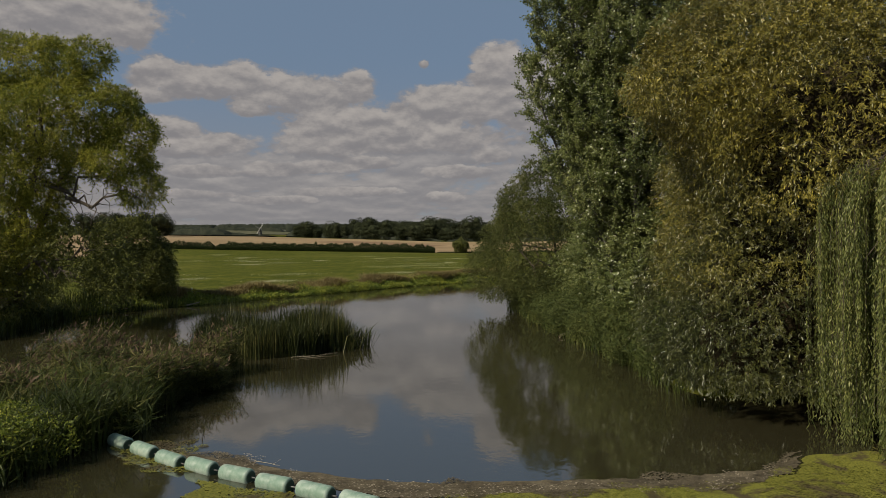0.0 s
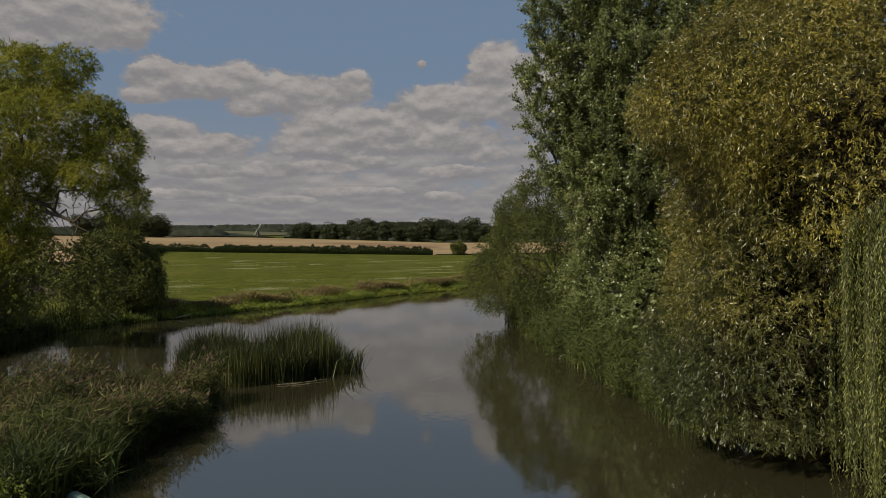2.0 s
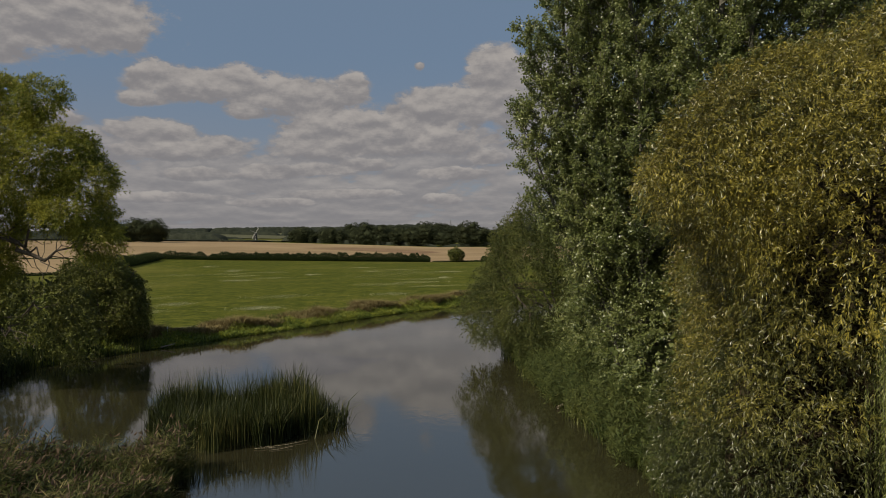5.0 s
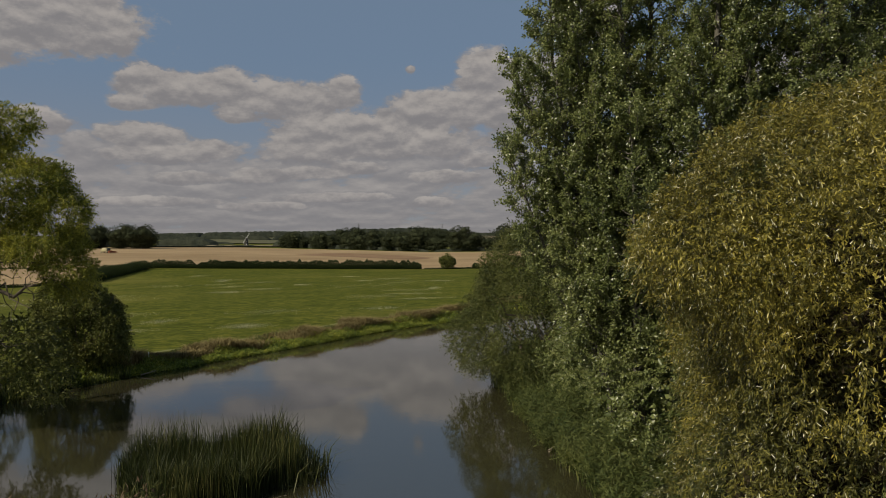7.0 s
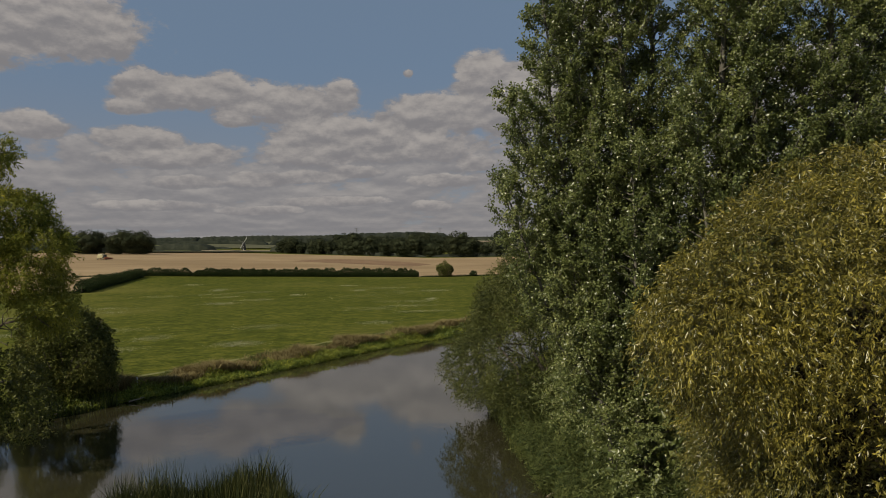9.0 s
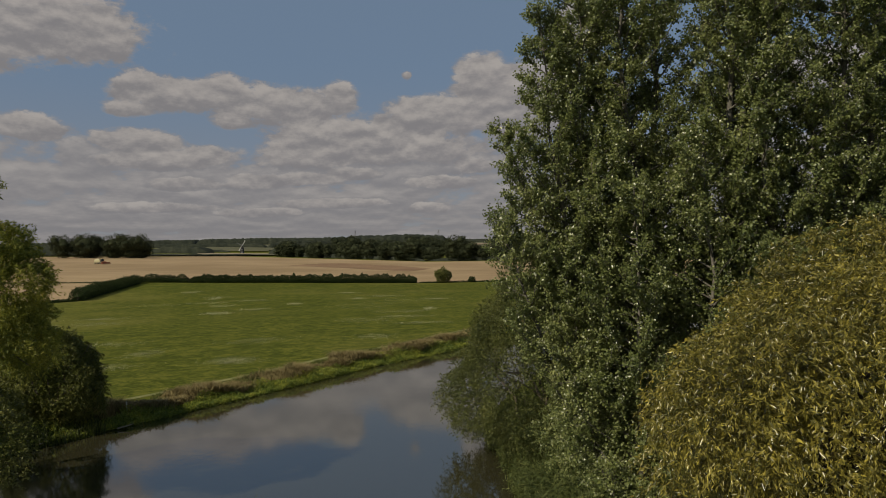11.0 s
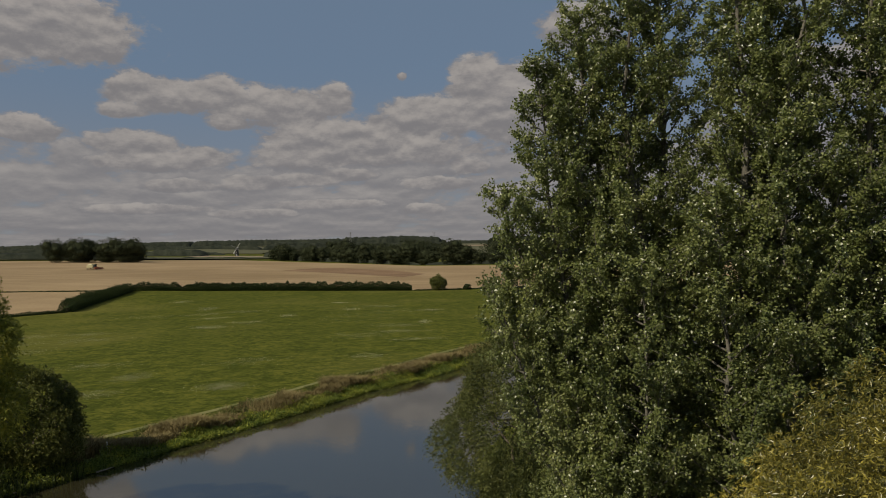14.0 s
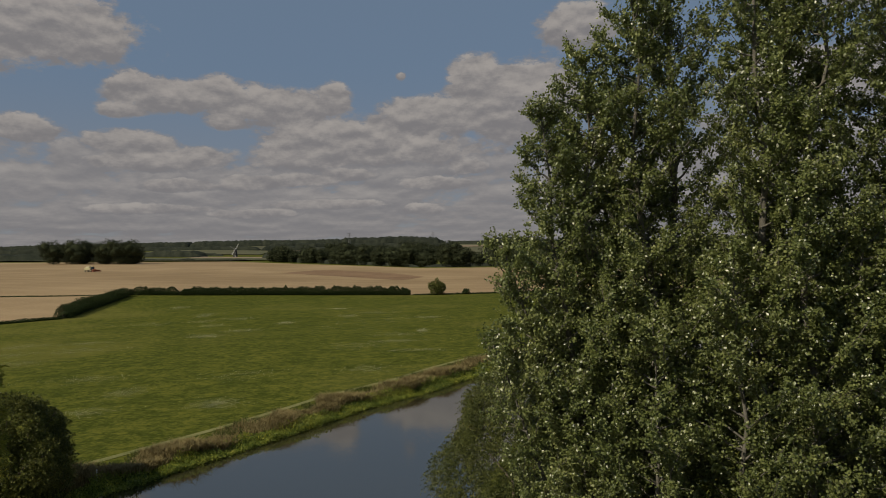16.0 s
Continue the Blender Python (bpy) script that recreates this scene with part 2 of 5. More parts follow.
def ground_material():
    mat, n, b, out = material("meadow", 0.95, 0.03)
    co = n.add("ShaderNodeTexCoord").outputs["Object"]
    big, mid, small = n.noise(co, 0.018, 4.0), n.noise(co, 0.16, 6.0, 0.65), n.noise(co, 2.2, 5.0, 0.7)
    tuft = n.noise(co, 0.7, 4.0, 0.7)
    f = n.m("ADD", n.m("MULTIPLY", mid, 0.18), n.m("ADD", n.m("MULTIPLY", tuft, 0.42), n.m("MULTIPLY", small, 0.42)))
    c = n.mix(n.smooth(f, 0.43, 0.61), rgb(0.039, 0.051, 0.007), rgb(0.108, 0.112, 0.018))
    c = n.mix(n.smooth(big, 0.50, 0.68, 0.0, 0.55), c, rgb(0.140, 0.130, 0.032))
    n.put(b.inputs["Base Color"], c)
    bump(n, b, n.m("ADD", small, n.m("MULTIPLY", tuft, 2.0)), 0.4, 0.12)
    return mat


def crop_material():
    """Ripe corn and stubble, with faint tracks of the drill."""
    mat, n, b, out = material("ripe_corn", 0.95, 0.1)
    co = n.add("ShaderNodeTexCoord").outputs["Object"]
    s = n.add("ShaderNodeSeparateXYZ")
    n.put(s.inputs[0], co)
    big, small = n.noise(co, 0.012, 5.0, 0.6), n.noise(co, 0.9, 5.0, 0.7)
    row = n.m("SINE", n.m("MULTIPLY", n.m("ADD", n.m("MULTIPLY", s.outputs[0], 0.35), s.outputs[1]), 0.33))
    f = n.m("ADD", n.m("MULTIPLY", big, 0.65), n.m("ADD", n.m("MULTIPLY", small, 0.3), n.m("MULTIPLY", row, 0.02)))
    n.put(b.inputs["Base Color"], n.mix(n.smooth(f, 0.34, 0.66), rgb(0.215, 0.152, 0.082), rgb(0.325, 0.238, 0.134)))
    bump(n, b, small, 0.6, 0.1)
    return mat


def water_material():
    mat, n, b, out = material("river_water", 0.045, 0.5)
    b.inputs["IOR"].default_value = 2.6
    co = n.add("ShaderNodeTexCoord").outputs["Object"]
    murk = n.noise(co, 0.08, 3.0)
    n.put(b.inputs["Base Color"], n.mix(murk, rgb(0.025, 0.023, 0.011), rgb(0.032, 0.030, 0.016)))
    mp = n.add("ShaderNodeMapping")
    mp.inputs["Scale"].default_value = (1.0, 0.55, 1.0)
    n.put(mp.inputs[0], co)
    breeze = n.smooth(n.noise(co, 0.055, 3.0), 0.42, 0.66, 0.25, 1.0)
    rip = n.m("ADD", n.noise(mp.outputs[0], 2.6, 3.0), n.m("MULTIPLY", n.noise(mp.outputs[0], 9.0, 3.0), 0.35))
    bump(n, b, n.m("MULTIPLY", rip, breeze), 0.10, 0.05)
    return mat


M_GROUND, M_CROP, M_WATER = ground_material(), crop_material(), water_material()
M_PLOUGH = rough_mat("bare_soil", (0.150, 0.092, 0.048), (0.225, 0.145, 0.080), 0.05, 0.95, 12.0, 0.7, 0.1)
M_PATH = rough_mat("trodden_grass", (0.110, 0.118, 0.034), (0.200, 0.190, 0.075), 0.6, 0.95, 7.0, 0.5, 0.05)
M_FARGREEN = rough_mat("far_pasture", (0.066, 0.068, 0.034), (0.100, 0.096, 0.048), 0.01, 0.95, 12.0, 0.3, 0.1)
M_FARTAN = rough_mat("far_stubble", (0.190, 0.145, 0.090), (0.250, 0.195, 0.125), 0.01, 0.95, 12.0, 0.3, 0.1)


# ---- meshes ----
def mesh_of(name, verts, polys, mat):
    """A mesh from arrays: verts (n,3), polys (m,k) of one face size, or a list of such arrays."""
    me = bpy.data.meshes.new(name)
    polys = polys if isinstance(polys, list) else [polys]
    sizes = np.concatenate([np.full(len(p), p.shape[1], np.int32) for p in polys])
    idx = np.concatenate([p.ravel() for p in polys]).astype(np.int32)
    me.vertices.add(len(verts))
    me.vertices.foreach_set("co", np.asarray(verts, np.float32).ravel())
    me.loops.add(len(idx))
    me.loops.foreach_set("vertex_index", idx)
    me.polygons.add(len(sizes))
    me.polygons.foreach_set("loop_start", (np.cumsum(sizes) - sizes).astype(np.int32))
    me.polygons.foreach_set("loop_total", sizes)
    me.update(calc_edges=True)
    me.materials.append(mat)
    return me


def thing(name, label, category, at=(0, 0, 0), group="", kind=""):
    ob = new(name)
    ob.empty_display_size = 0.2
    ob.location = at
    return tagged(ob, label, category, group, kind)


def part(name, me, parent, label=""):
    ob = new(name, me)
    ob.parent = parent
    return tagged(ob, label)


def part_bm(name, bm, mat, parent, label="", smooth=False):
    me = bpy.data.meshes.new(name)
    bm.to_mesh(me)
    bm.free()
    me.materials.append(mat)
    if smooth:
        for p in me.polygons:
            p.use_smooth = True
    return part(name, me, parent, label)


def structure(name, me, label, category):
    return tagged(new(name, me), label, category, kind="structure")


def unit(v):
    return v / np.maximum(np.linalg.norm(v, axis=-1, keepdims=True), 1e-9)


def waves(p, freq, seed, octaves=3):
    """Smooth made-up noise in about -1..1 from crossed waves."""
    rng = np.random.default_rng(seed)
    out = np.zeros(len(p))
    amp = 1.0
    for o in range(octaves):
        for _ in range(4):
            d = rng.normal(size=p.shape[1])
            d *= freq / np.linalg.norm(d)
            out += amp * np.sin(p @ d + rng.uniform(0, 6.28)) / 2.6
        freq, amp = freq * 2.1, amp * 0.55
    return out


def leaves(name, base, axis, side, length, width, fold, mat):
    """One folded, pointed leaf of two faces at every base point."""
    n = len(base)
    up = np.cross(axis, side)
    length, width = length[:, None], width[:, None]
    mid = base + axis * length * 0.42
    v = np.stack([base, mid + side * width * 0.5 + up * width * fold, base + axis * length, mid - side * width * 0.5 + up * width * fold], 1).reshape(-1, 3)
    f = np.arange(4 * n).reshape(n, 4)
    tri = np.concatenate([f[:, [0, 1, 2]], f[:, [0, 2, 3]]])
    return mesh_of(name, v, tri, mat)


def shell(lobes, n, rng, depth, lump, lump_freq, seed):
    """Points on the lumpy outside of a heap of ellipsoids, with their outward directions. A lobe: centre, radii."""
    lobes = np.asarray(lobes, float)
    area = ((lobes[:, 3] * lobes[:, 4]) ** 0.8 + (lobes[:, 3] * lobes[:, 5]) ** 0.8 + (lobes[:, 4] * lobes[:, 5]) ** 0.8) ** 1.25
    k = rng.choice(len(lobes), int(n * 1.9), p=area / area.sum())
    d = unit(rng.normal(size=(len(k), 3)))
    c, r = lobes[k, :3], lobes[k, 3:]
    f = 1 - np.abs(rng.normal(size=len(k))) * depth
    f *= 1 + lump * waves(d * 3 + c, lump_freq, seed)
    p = c + d * r * f[:, None]
    inside = np.zeros(len(k), bool)
    for j, lb in enumerate(lobes):
        q = (((p - lb[:3]) / lb[3:]) ** 2).sum(1)
        inside |= (k != j) & (q < 0.72)
    keep = ~inside
    o = unit(d / r)
    return p[keep][:n], o[keep][:n]


def foliage(name, lobes, twigs, per, twig_len, leaf, mat, seed, depth=0.10, lump=0.10, lump_freq=1.0, droop=0.25, hang=0.3, gaps=0.35, floor=0.3, fold=0.25, vert=0.35):
    """A crown: twigs on the outside of the lobes, each with leaves along it."""
    rng = np.random.default_rng(seed)
    p, o = shell(lobes, twigs, rng, depth, lump, lump_freq, seed)
    keep = (waves(p, 1.9, seed + 5, 2) + rng.normal(size=len(p)) * 0.5 > -1.6 + gaps * 2.2) & (p[:, 2] > floor)
    p, o = p[keep], o[keep]
    n = len(p)
    d = unit(o * 0.75 + rng.normal(size=(n, 3)) * 0.42 + np.array([0, 0, 0.12 - droop]))
    L = twig_len * rng.uniform(0.55, 1.35, n)
    s = (np.arange(per)[None, :] + rng.uniform(0, 1, (n, per))) / per
    bend = rng.uniform(0.1, 0.5, n) * (0.3 + droop)
    pts = p[:, None, :] + d[:, None, :] * (L[:, None] * (s - 0.35))[..., None]
    pts[..., 2] -= (bend * L)[:, None] * s ** 2
    pts += rng.normal(size=pts.shape) * 0.03 * twig_len
    pts = pts.reshape(-1, 3)
    ax = unit(np.repeat(d, per, 0) * 0.55 + rng.normal(size=(n * per, 3)) * 0.6 + np.array([0, 0, -hang]))
    ref = unit(rng.normal(size=(n * per, 3)) * 0.75 + np.array([0, 0, 1.0 - 0.6 * vert]) + np.repeat(o, per, 0) * vert * 0.9)
    side = unit(np.cross(ax, ref))
    ll = leaf[0] * rng.uniform(0.6, 1.25, n * per)
    lw = leaf[1] * rng.uniform(0.7, 1.25, n * per)
    ok = pts[:, 2] > floor * 0.6
    return leaves(name, pts[ok], ax[ok], side[ok], ll[ok], lw[ok], fold, mat)


def tufted(name, lobes, tufts, per, twig_len, leaf, mat, seed, clump, holes, floor, hang=0.5, loose=0.36, out=-0.32, north=1.0, hollows=()):
    """A willow crown: short drooping shoots on a lumpy outside, narrow leaves fanning down from each.
    north: the share of shoots that the shaded north side bears."""
    rng = np.random.default_rng(seed)
    p, o = shell(lobes, tufts, rng, 0.05, 0.03, 1.0, seed)
    w = waves(p, 2.3, seed + 3, 3)
    p = p + o * (clump * np.clip(w, -1.4, 1.1) + out + rng.normal(size=len(p)) * 0.12)[:, None]
    keep = (w + rng.normal(size=len(p)) * 0.35 > holes) & (p[:, 2] > floor) & ((o[:, 1] < 0.45) | (rng.uniform(size=len(p)) < north))
    for hx, hy, hz, hr in hollows:
        keep &= np.linalg.norm((p - (hx, hy, hz)) / (hr * 1.0, hr * 1.3, hr * 1.25), axis=1) + rng.normal(size=len(p)) * 0.12 > 1
    p, o = p[keep], o[keep]
    n = len(p)
    d = unit(o * 0.8 + rng.normal(size=(n, 3)) * 0.5 + np.array([0, 0, 0.05]))
    L = twig_len * rng.uniform(0.5, 1.4, n)
    s = (np.arange(per)[None, :] + rng.uniform(0, 1, (n, per))) / per
    pts = p[:, None, :] + d[:, None, :] * (L[:, None] * (s - 0.5))[..., None]
    pts[..., 2] -= (0.45 * L)[:, None] * s ** 2
    pts = (pts + rng.normal(size=pts.shape) * 0.018).reshape(-1, 3)
    ax = unit(np.repeat(d, per, 0) * 0.5 + rng.normal(size=(n * per, 3)) * loose + np.array([0, 0, -hang]))
    side = unit(np.cross(ax, unit(rng.normal(size=(n * per, 3)) * 0.7 + np.repeat(o, per, 0) * 0.6)))
    ok = pts[:, 2] > floor * 0.6
    k = ok.sum()
    return leaves(name, pts[ok], ax[ok], side[ok], leaf[0] * rng.uniform(0.6, 1.3, k), leaf[1] * rng.uniform(0.7, 1.3, k), 0.22, mat)


def tubes(name, paths, mat, sides=7):
    """Tapered limbs: each path is a list of (x, y, z, radius)."""
    vs, quads, base = [], [], 0
    for path in paths:
        a = np.asarray(path, float)
        t = unit(np.gradient(a[:, :3], axis=0))
        x = unit(np.cross(t, np.array([0.31, 0.93, 0.17])))
        y = np.cross(t, x)
        ang = np.linspace(0, 2 * np.pi, sides, endpoint=False)
        ring = a[:, None, :3] + a[:, None, 3:] * (np.cos(ang)[None, :, None] * x[:, None] + np.sin(ang)[None, :, None] * y[:, None])
        vs.append(ring.reshape(-1, 3))
        i = np.arange(len(a) - 1)[:, None] * sides + np.arange(sides)[None, :]
        j = np.arange(len(a) - 1)[:, None] * sides + (np.arange(sides)[None, :] + 1) % sides
        quads.append((np.stack([i, j, j + sides, i + sides], -1) + base).reshape(-1, 4))
        base += len(a) * sides
    me = mesh_of(name, np.concatenate(vs), np.concatenate(quads), mat)
    for p in me.polygons:
        p.use_smooth = True
    return me


def limb(a, b, r0, r1, rng, wob=0.06, n=7, sag=0.0):
    """A crooked tapered limb from a to b."""
    a, b = np.asarray(a, float), np.asarray(b, float)
    s = np.linspace(0, 1, n)
    p = a + (b - a) * s[:, None]
    w = rng.normal(size=(n, 3)) * wob * np.linalg.norm(b - a)
    w[0] = w[-1] = 0
    p += w
    p[:, 2] += -sag * np.sin(s * np.pi)
    return [(*q, r0 + (r1 - r0) * t) for q, t in zip(p, s)]


def blades(name, base, height, width, lean, mat, seed, stiff=0.5):
    """Grass or reed blades, bent over towards the tip. lean: how far the tip moves sideways, as a share of the height."""
    rng = np.random.default_rng(seed)
    n = len(base)
    a = rng.uniform(0, 6.283, n)
    d = np.stack([np.cos(a), np.sin(a), 0 * a], 1)
    fa = a + 1.57 + rng.normal(size=n) * 0.5
    side = np.stack([np.cos(fa), np.sin(fa), 0 * fa], 1) * (width * rng.uniform(0.6, 1.3, n))[:, None] * 0.5
    h = height * rng.uniform(0.5, 1.18, n)
    ln = lean * rng.uniform(0.2, 1.5, n) * h
    up = np.array([0, 0, 1.0])
    mid = base + up * (h * 0.55)[:, None] + d * (ln * (1 - stiff) * 0.5)[:, None]
    tip = base + up * h[:, None] * (1 - 0.25 * np.minimum(lean, 1.5)) + d * ln[:, None]
    v = np.stack([base - side, base + side, mid + side * 0.85, mid - side * 0.85, tip], 1).reshape(-1, 3)
    i = np.arange(n)[:, None] * 5
    return mesh_of(name, v, [i + np.array([0, 1, 2, 3]), i + np.array([3, 2, 4])], mat)


# ---- the ground, the river and the fields ----
RIVER = np.array([
    (-14, -30), (-12.5, 5), (-11.5, 13), (-15, 20), (-20.5, 27), (-23.0, 34), (-24, 40), (-25.5, 45), (-25.6, 49), (-24, 52.8), (-21.4, 56.8),
    (-18, 62.3), (-11.2, 73), (-4.7, 84.5), (2.8, 94.3), (7.5, 102.3), (16, 114), (40, 135), (80, 150),
    (85, 128), (45, 112), (24, 96), (13, 80), (7.5, 66), (5.2, 58), (4.9, 52), (5.3, 46), (5.9, 35), (6.8, 27), (7.0, 22), (7.2, 20.6), (9.4, 20.2), (10.8, 18.4), (11.5, 16.0), (14.5, 13.5), (19, 8), (20, -30)], float)


def river_distance(p):
    """Metres from the water's edge: positive on land."""
    a, b = RIVER, np.roll(RIVER, -1, 0)
    best = np.full(len(p), 1e9)
    odd = np.zeros(len(p), bool)
    for (ax, ay), (bx, by) in zip(a, b):
        e = np.array([bx - ax, by - ay])
        t = np.clip(((p[:, 0] - ax) * e[0] + (p[:, 1] - ay) * e[1]) / (e @ e), 0, 1)
        best = np.minimum(best, np.hypot(p[:, 0] - ax - t * e[0], p[:, 1] - ay - t * e[1]))
        cross = ((ay > p[:, 1]) != (by > p[:, 1])) & (p[:, 0] < (bx - ax) * (p[:, 1] - ay) / (by - ay + 1e-12) + ax)
        odd ^= cross
    return np.where(odd, -best, best)


def land(p):
    """The height of the meadow and the hills, without the river."""
    x, y = p[:, 0], p[:, 1]
    z = 0.55 + 0.0145 * (np.clip(y, 84, 266) - 84) + 0.0235 * (np.clip(y, 266, 720) - 266) + 0.010 * (np.clip(y, 720, 1150) - 720)
    z += 0.036 * (np.clip(y, 1150, 2900) - 1150)
    z += 0.00026 * np.clip(-x, 0, 450) * (np.clip(y, 170, 280) - 170)
    far = np.clip((y - 300) / 900, 0, 1)
    z += far * (3.5 * np.sin(x / 260 + 1.0) * np.sin(y / 330) + 4 * far * np.sin(x / 610 + y / 900))
    z += 0.05 * np.sin(x / 7.0) * np.sin(y / 9.0 + 1) * np.clip((y - 20) / 60, 0, 1)
    return z


def height(p):
    p = np.asarray(p, float)
    z = land(p)
    near = (np.abs(p[:, 0]) < 110) & (p[:, 1] > -40) & (p[:, 1] < 180)
    d = np.full(len(p), 99.0)
    d[near] = river_distance(p[near])
    s = np.clip(d / 1.6, -1, 1)
    bank = np.where(s < 0, s * 0.9, s * s * (3 - 2 * s) * (z + 0.0))
    return np.where(d < 1.6, np.where(s < 0, bank, bank), z)


def ground_z(x, y):
    return float(height([(x, y)])[0])


def spread(lo, hi, step, far_lo, far_hi, grow=1.16):
    mid = list(np.arange(lo, hi, step))
    up, s, v = [], step, hi
    while v < far_hi:
        up.append(v)
        s *= grow
        v += s
    dn, s, v = [], step, lo
    while v > far_lo:
        s *= grow
        v -= s
        dn.append(v)
    return np.array(dn[::-1] + mid + up + [far_hi])


def grid_mesh(name, xs, ys, mat, lift=0.0):
    X, Y = np.meshgrid(xs, ys)
    p = np.stack([X.ravel(), Y.ravel()], 1)
    v = np.column_stack([p, height(p) + lift])
    nx, ny = len(xs), len(ys)
    i = (np.arange(ny - 1)[:, None] * nx + np.arange(nx - 1)[None, :]).reshape(-1, 1)
    me = mesh_of(name, v, i + np.array([0, 1, nx + 1, nx]), mat)
    me.polygons.foreach_set("use_smooth", np.ones(len(me.polygons), bool))
    return me


def strip_mesh(name, near, far, steps, cuts, mat, lift):
    """A field laid on the land between two lines of as many points each."""
    near, far = np.asarray(near, float), np.asarray(far, float)
    u = np.linspace(0, len(near) - 1, (len(near) - 1) * cuts + 1)
    k = np.arange(len(near))
    a = np.stack([np.interp(u, k, near[:, 0]), np.interp(u, k, near[:, 1])], 1)
    b = np.stack([np.interp(u, k, far[:, 0]), np.interp(u, k, far[:, 1])], 1)
    s = np.linspace(0, 1, steps + 1)[:, None, None]
    p = (a[None] * (1 - s) + b[None] * s).reshape(-1, 2)
    v = np.column_stack([p, height(p) + lift])
    nx = len(u)
    i = (np.arange(steps)[:, None] * nx + np.arange(nx - 1)[None, :]).reshape(-1, 1)
    me = mesh_of(name, v, i + np.array([0, 1, nx + 1, nx]), mat)
    me.polygons.foreach_set("use_smooth", np.ones(len(me.polygons), bool))
    return me


structure("ground", grid_mesh("ground", spread(-46, 40, 0.8, -4600, 4600), spread(-16, 126, 0.8, -3000, 4700, 1.1), M_GROUND), "green summer meadow rising to low hills", "ground")
X, Y = np.meshgrid(np.linspace(-70, 90, 41), np.linspace(-38, 154, 49))
wi = (np.arange(48)[:, None] * 41 + np.arange(40)[None, :]).reshape(-1, 1)
structure("water", mesh_of("water", np.column_stack([X.ravel(), Y.ravel(), 0 * X.ravel()]), wi + np.array([0, 1, 42, 41]), M_WATER), "calm dark river reflecting the clouds and trees", "water")

structure("corn_field", strip_mesh("corn_field", [(-600, 110), (-175, 150), (-91.5, 197), (-102, 268), (-2, 267.5), (160, 262)],
                                   [(-620, 670), (-420, 690), (-310, 705), (-190, 718), (0, 535), (210, 440)], 60, 12, M_CROP, 0.10), "pale ripe corn field, partly cut, behind the hedge", "field")
structure("bare_patch", strip_mesh("bare_patch", [(-84, 447), (-62, 424), (-44, 406), (-9, 367), (1, 398)], [(-83, 449), (-70, 492), (-55, 490), (-18, 450), (3, 401)], 10, 8, M_PLOUGH, 0.16), "strip of bare brown soil in the corn field", "field")
bank_line = np.array([(-21.4, 56.8), (-18, 62.3), (-11.2, 73), (-4.7, 84.5), (2.8, 94.3), (7.5, 102.3), (16, 114)])


def offset(line, d):
    t = unit(np.gradient(line, axis=0))
    return line + np.stack([-t[:, 1], t[:, 0]], 1) * d


structure("footpath", strip_mesh("footpath", offset(bank_line, 6.0), offset(bank_line, 6.8), 2, 24, M_PATH, 0.035), "pale trodden grass path along the river bank", "path")
for quad in ([(-330, 1000), (-150, 990), (-170, 1120), (-340, 1140)], [(-900, 1300), (-560, 1250), (-600, 1500), (-950, 1560)], [(-260, 1290), (40, 1270), (30, 1550), (-290, 1555)], [(-1000, 1700), (-500, 1640), (-520, 1980), (-1040, 2050)], [(120, 2100), (560, 2060), (600, 2280), (130, 2300)]):
    structure("stubble_field", strip_mesh("stubble_field", quad[:2], quad[:1:-1], 8, 10, M_FARTAN, 1.2), "pale stubble field on the far hillside", "field")
for quad in ([(60, 1350), (420, 1300), (480, 2050), (70, 2050)], [(-540, 1240), (-280, 1260), (-310, 1520), (-550, 1530)], [(-900, 830), (-150, 815), (-140, 985), (-900, 1100)], [(-900, 740), (-195, 735), (-150, 812), (-900, 826)], [(-100, 830), (700, 760), (700, 1250), (-100, 1220)], [(-480, 1620), (50, 1600), (100, 2040), (-420, 1960)], [(-2000, 2100), (-450, 2020), (-450, 2680), (-2100, 2600)], [(-430, 2080), (1100, 2320), (1100, 2800), (-430, 2780)]):
    structure("pasture", strip_mesh("pasture", quad[:2], quad[:1:-1], 8, 10, M_FARGREEN, 1.2), "light green pasture on the far hillside", "field")


# ---- trees ----
def local(lobes, at):
    a = np.array(lobes, float)
    a[:, :3] -= np.array(at)
    return a


def tree(name, label, at, lobes, limbs, crown_args, bark, category="tree", group="", inner=None, bark_label=""):
    """A tree or shrub with its trunk and limbs, an inner crown in the shade and the outer crown."""
    base = (at[0], at[1], ground_z(*at) - 0.1)
    t = thing(name, label, category, base, group)
    if limbs:
        shifted = [[(x - base[0], y - base[1], z - base[2], r) for x, y, z, r in path] for path in limbs]
        part("trunk", tubes("trunk", shifted, bark), t, bark_label)
    lb = local(lobes, base)
    kind, extra = crown_args
    part("crown", (tufted if kind else foliage)("crown", lb, **extra), t)
    if inner:
        small = lb.copy()
        small[:, 3:] *= inner[0]
        part("inner_crown", foliage("inner_crown", small, inner[1], 10, extra["twig_len"] * 1.2, (extra["leaf"][0] * inner[2], extra["leaf"][1] * inner[2]), extra["mat"], extra["seed"] + 77,
                                    depth=0.08, lump=0.08, gaps=-0.2, floor=extra.get("floor", 0.3)), t)
    return t


rng = np.random.default_rng(11)


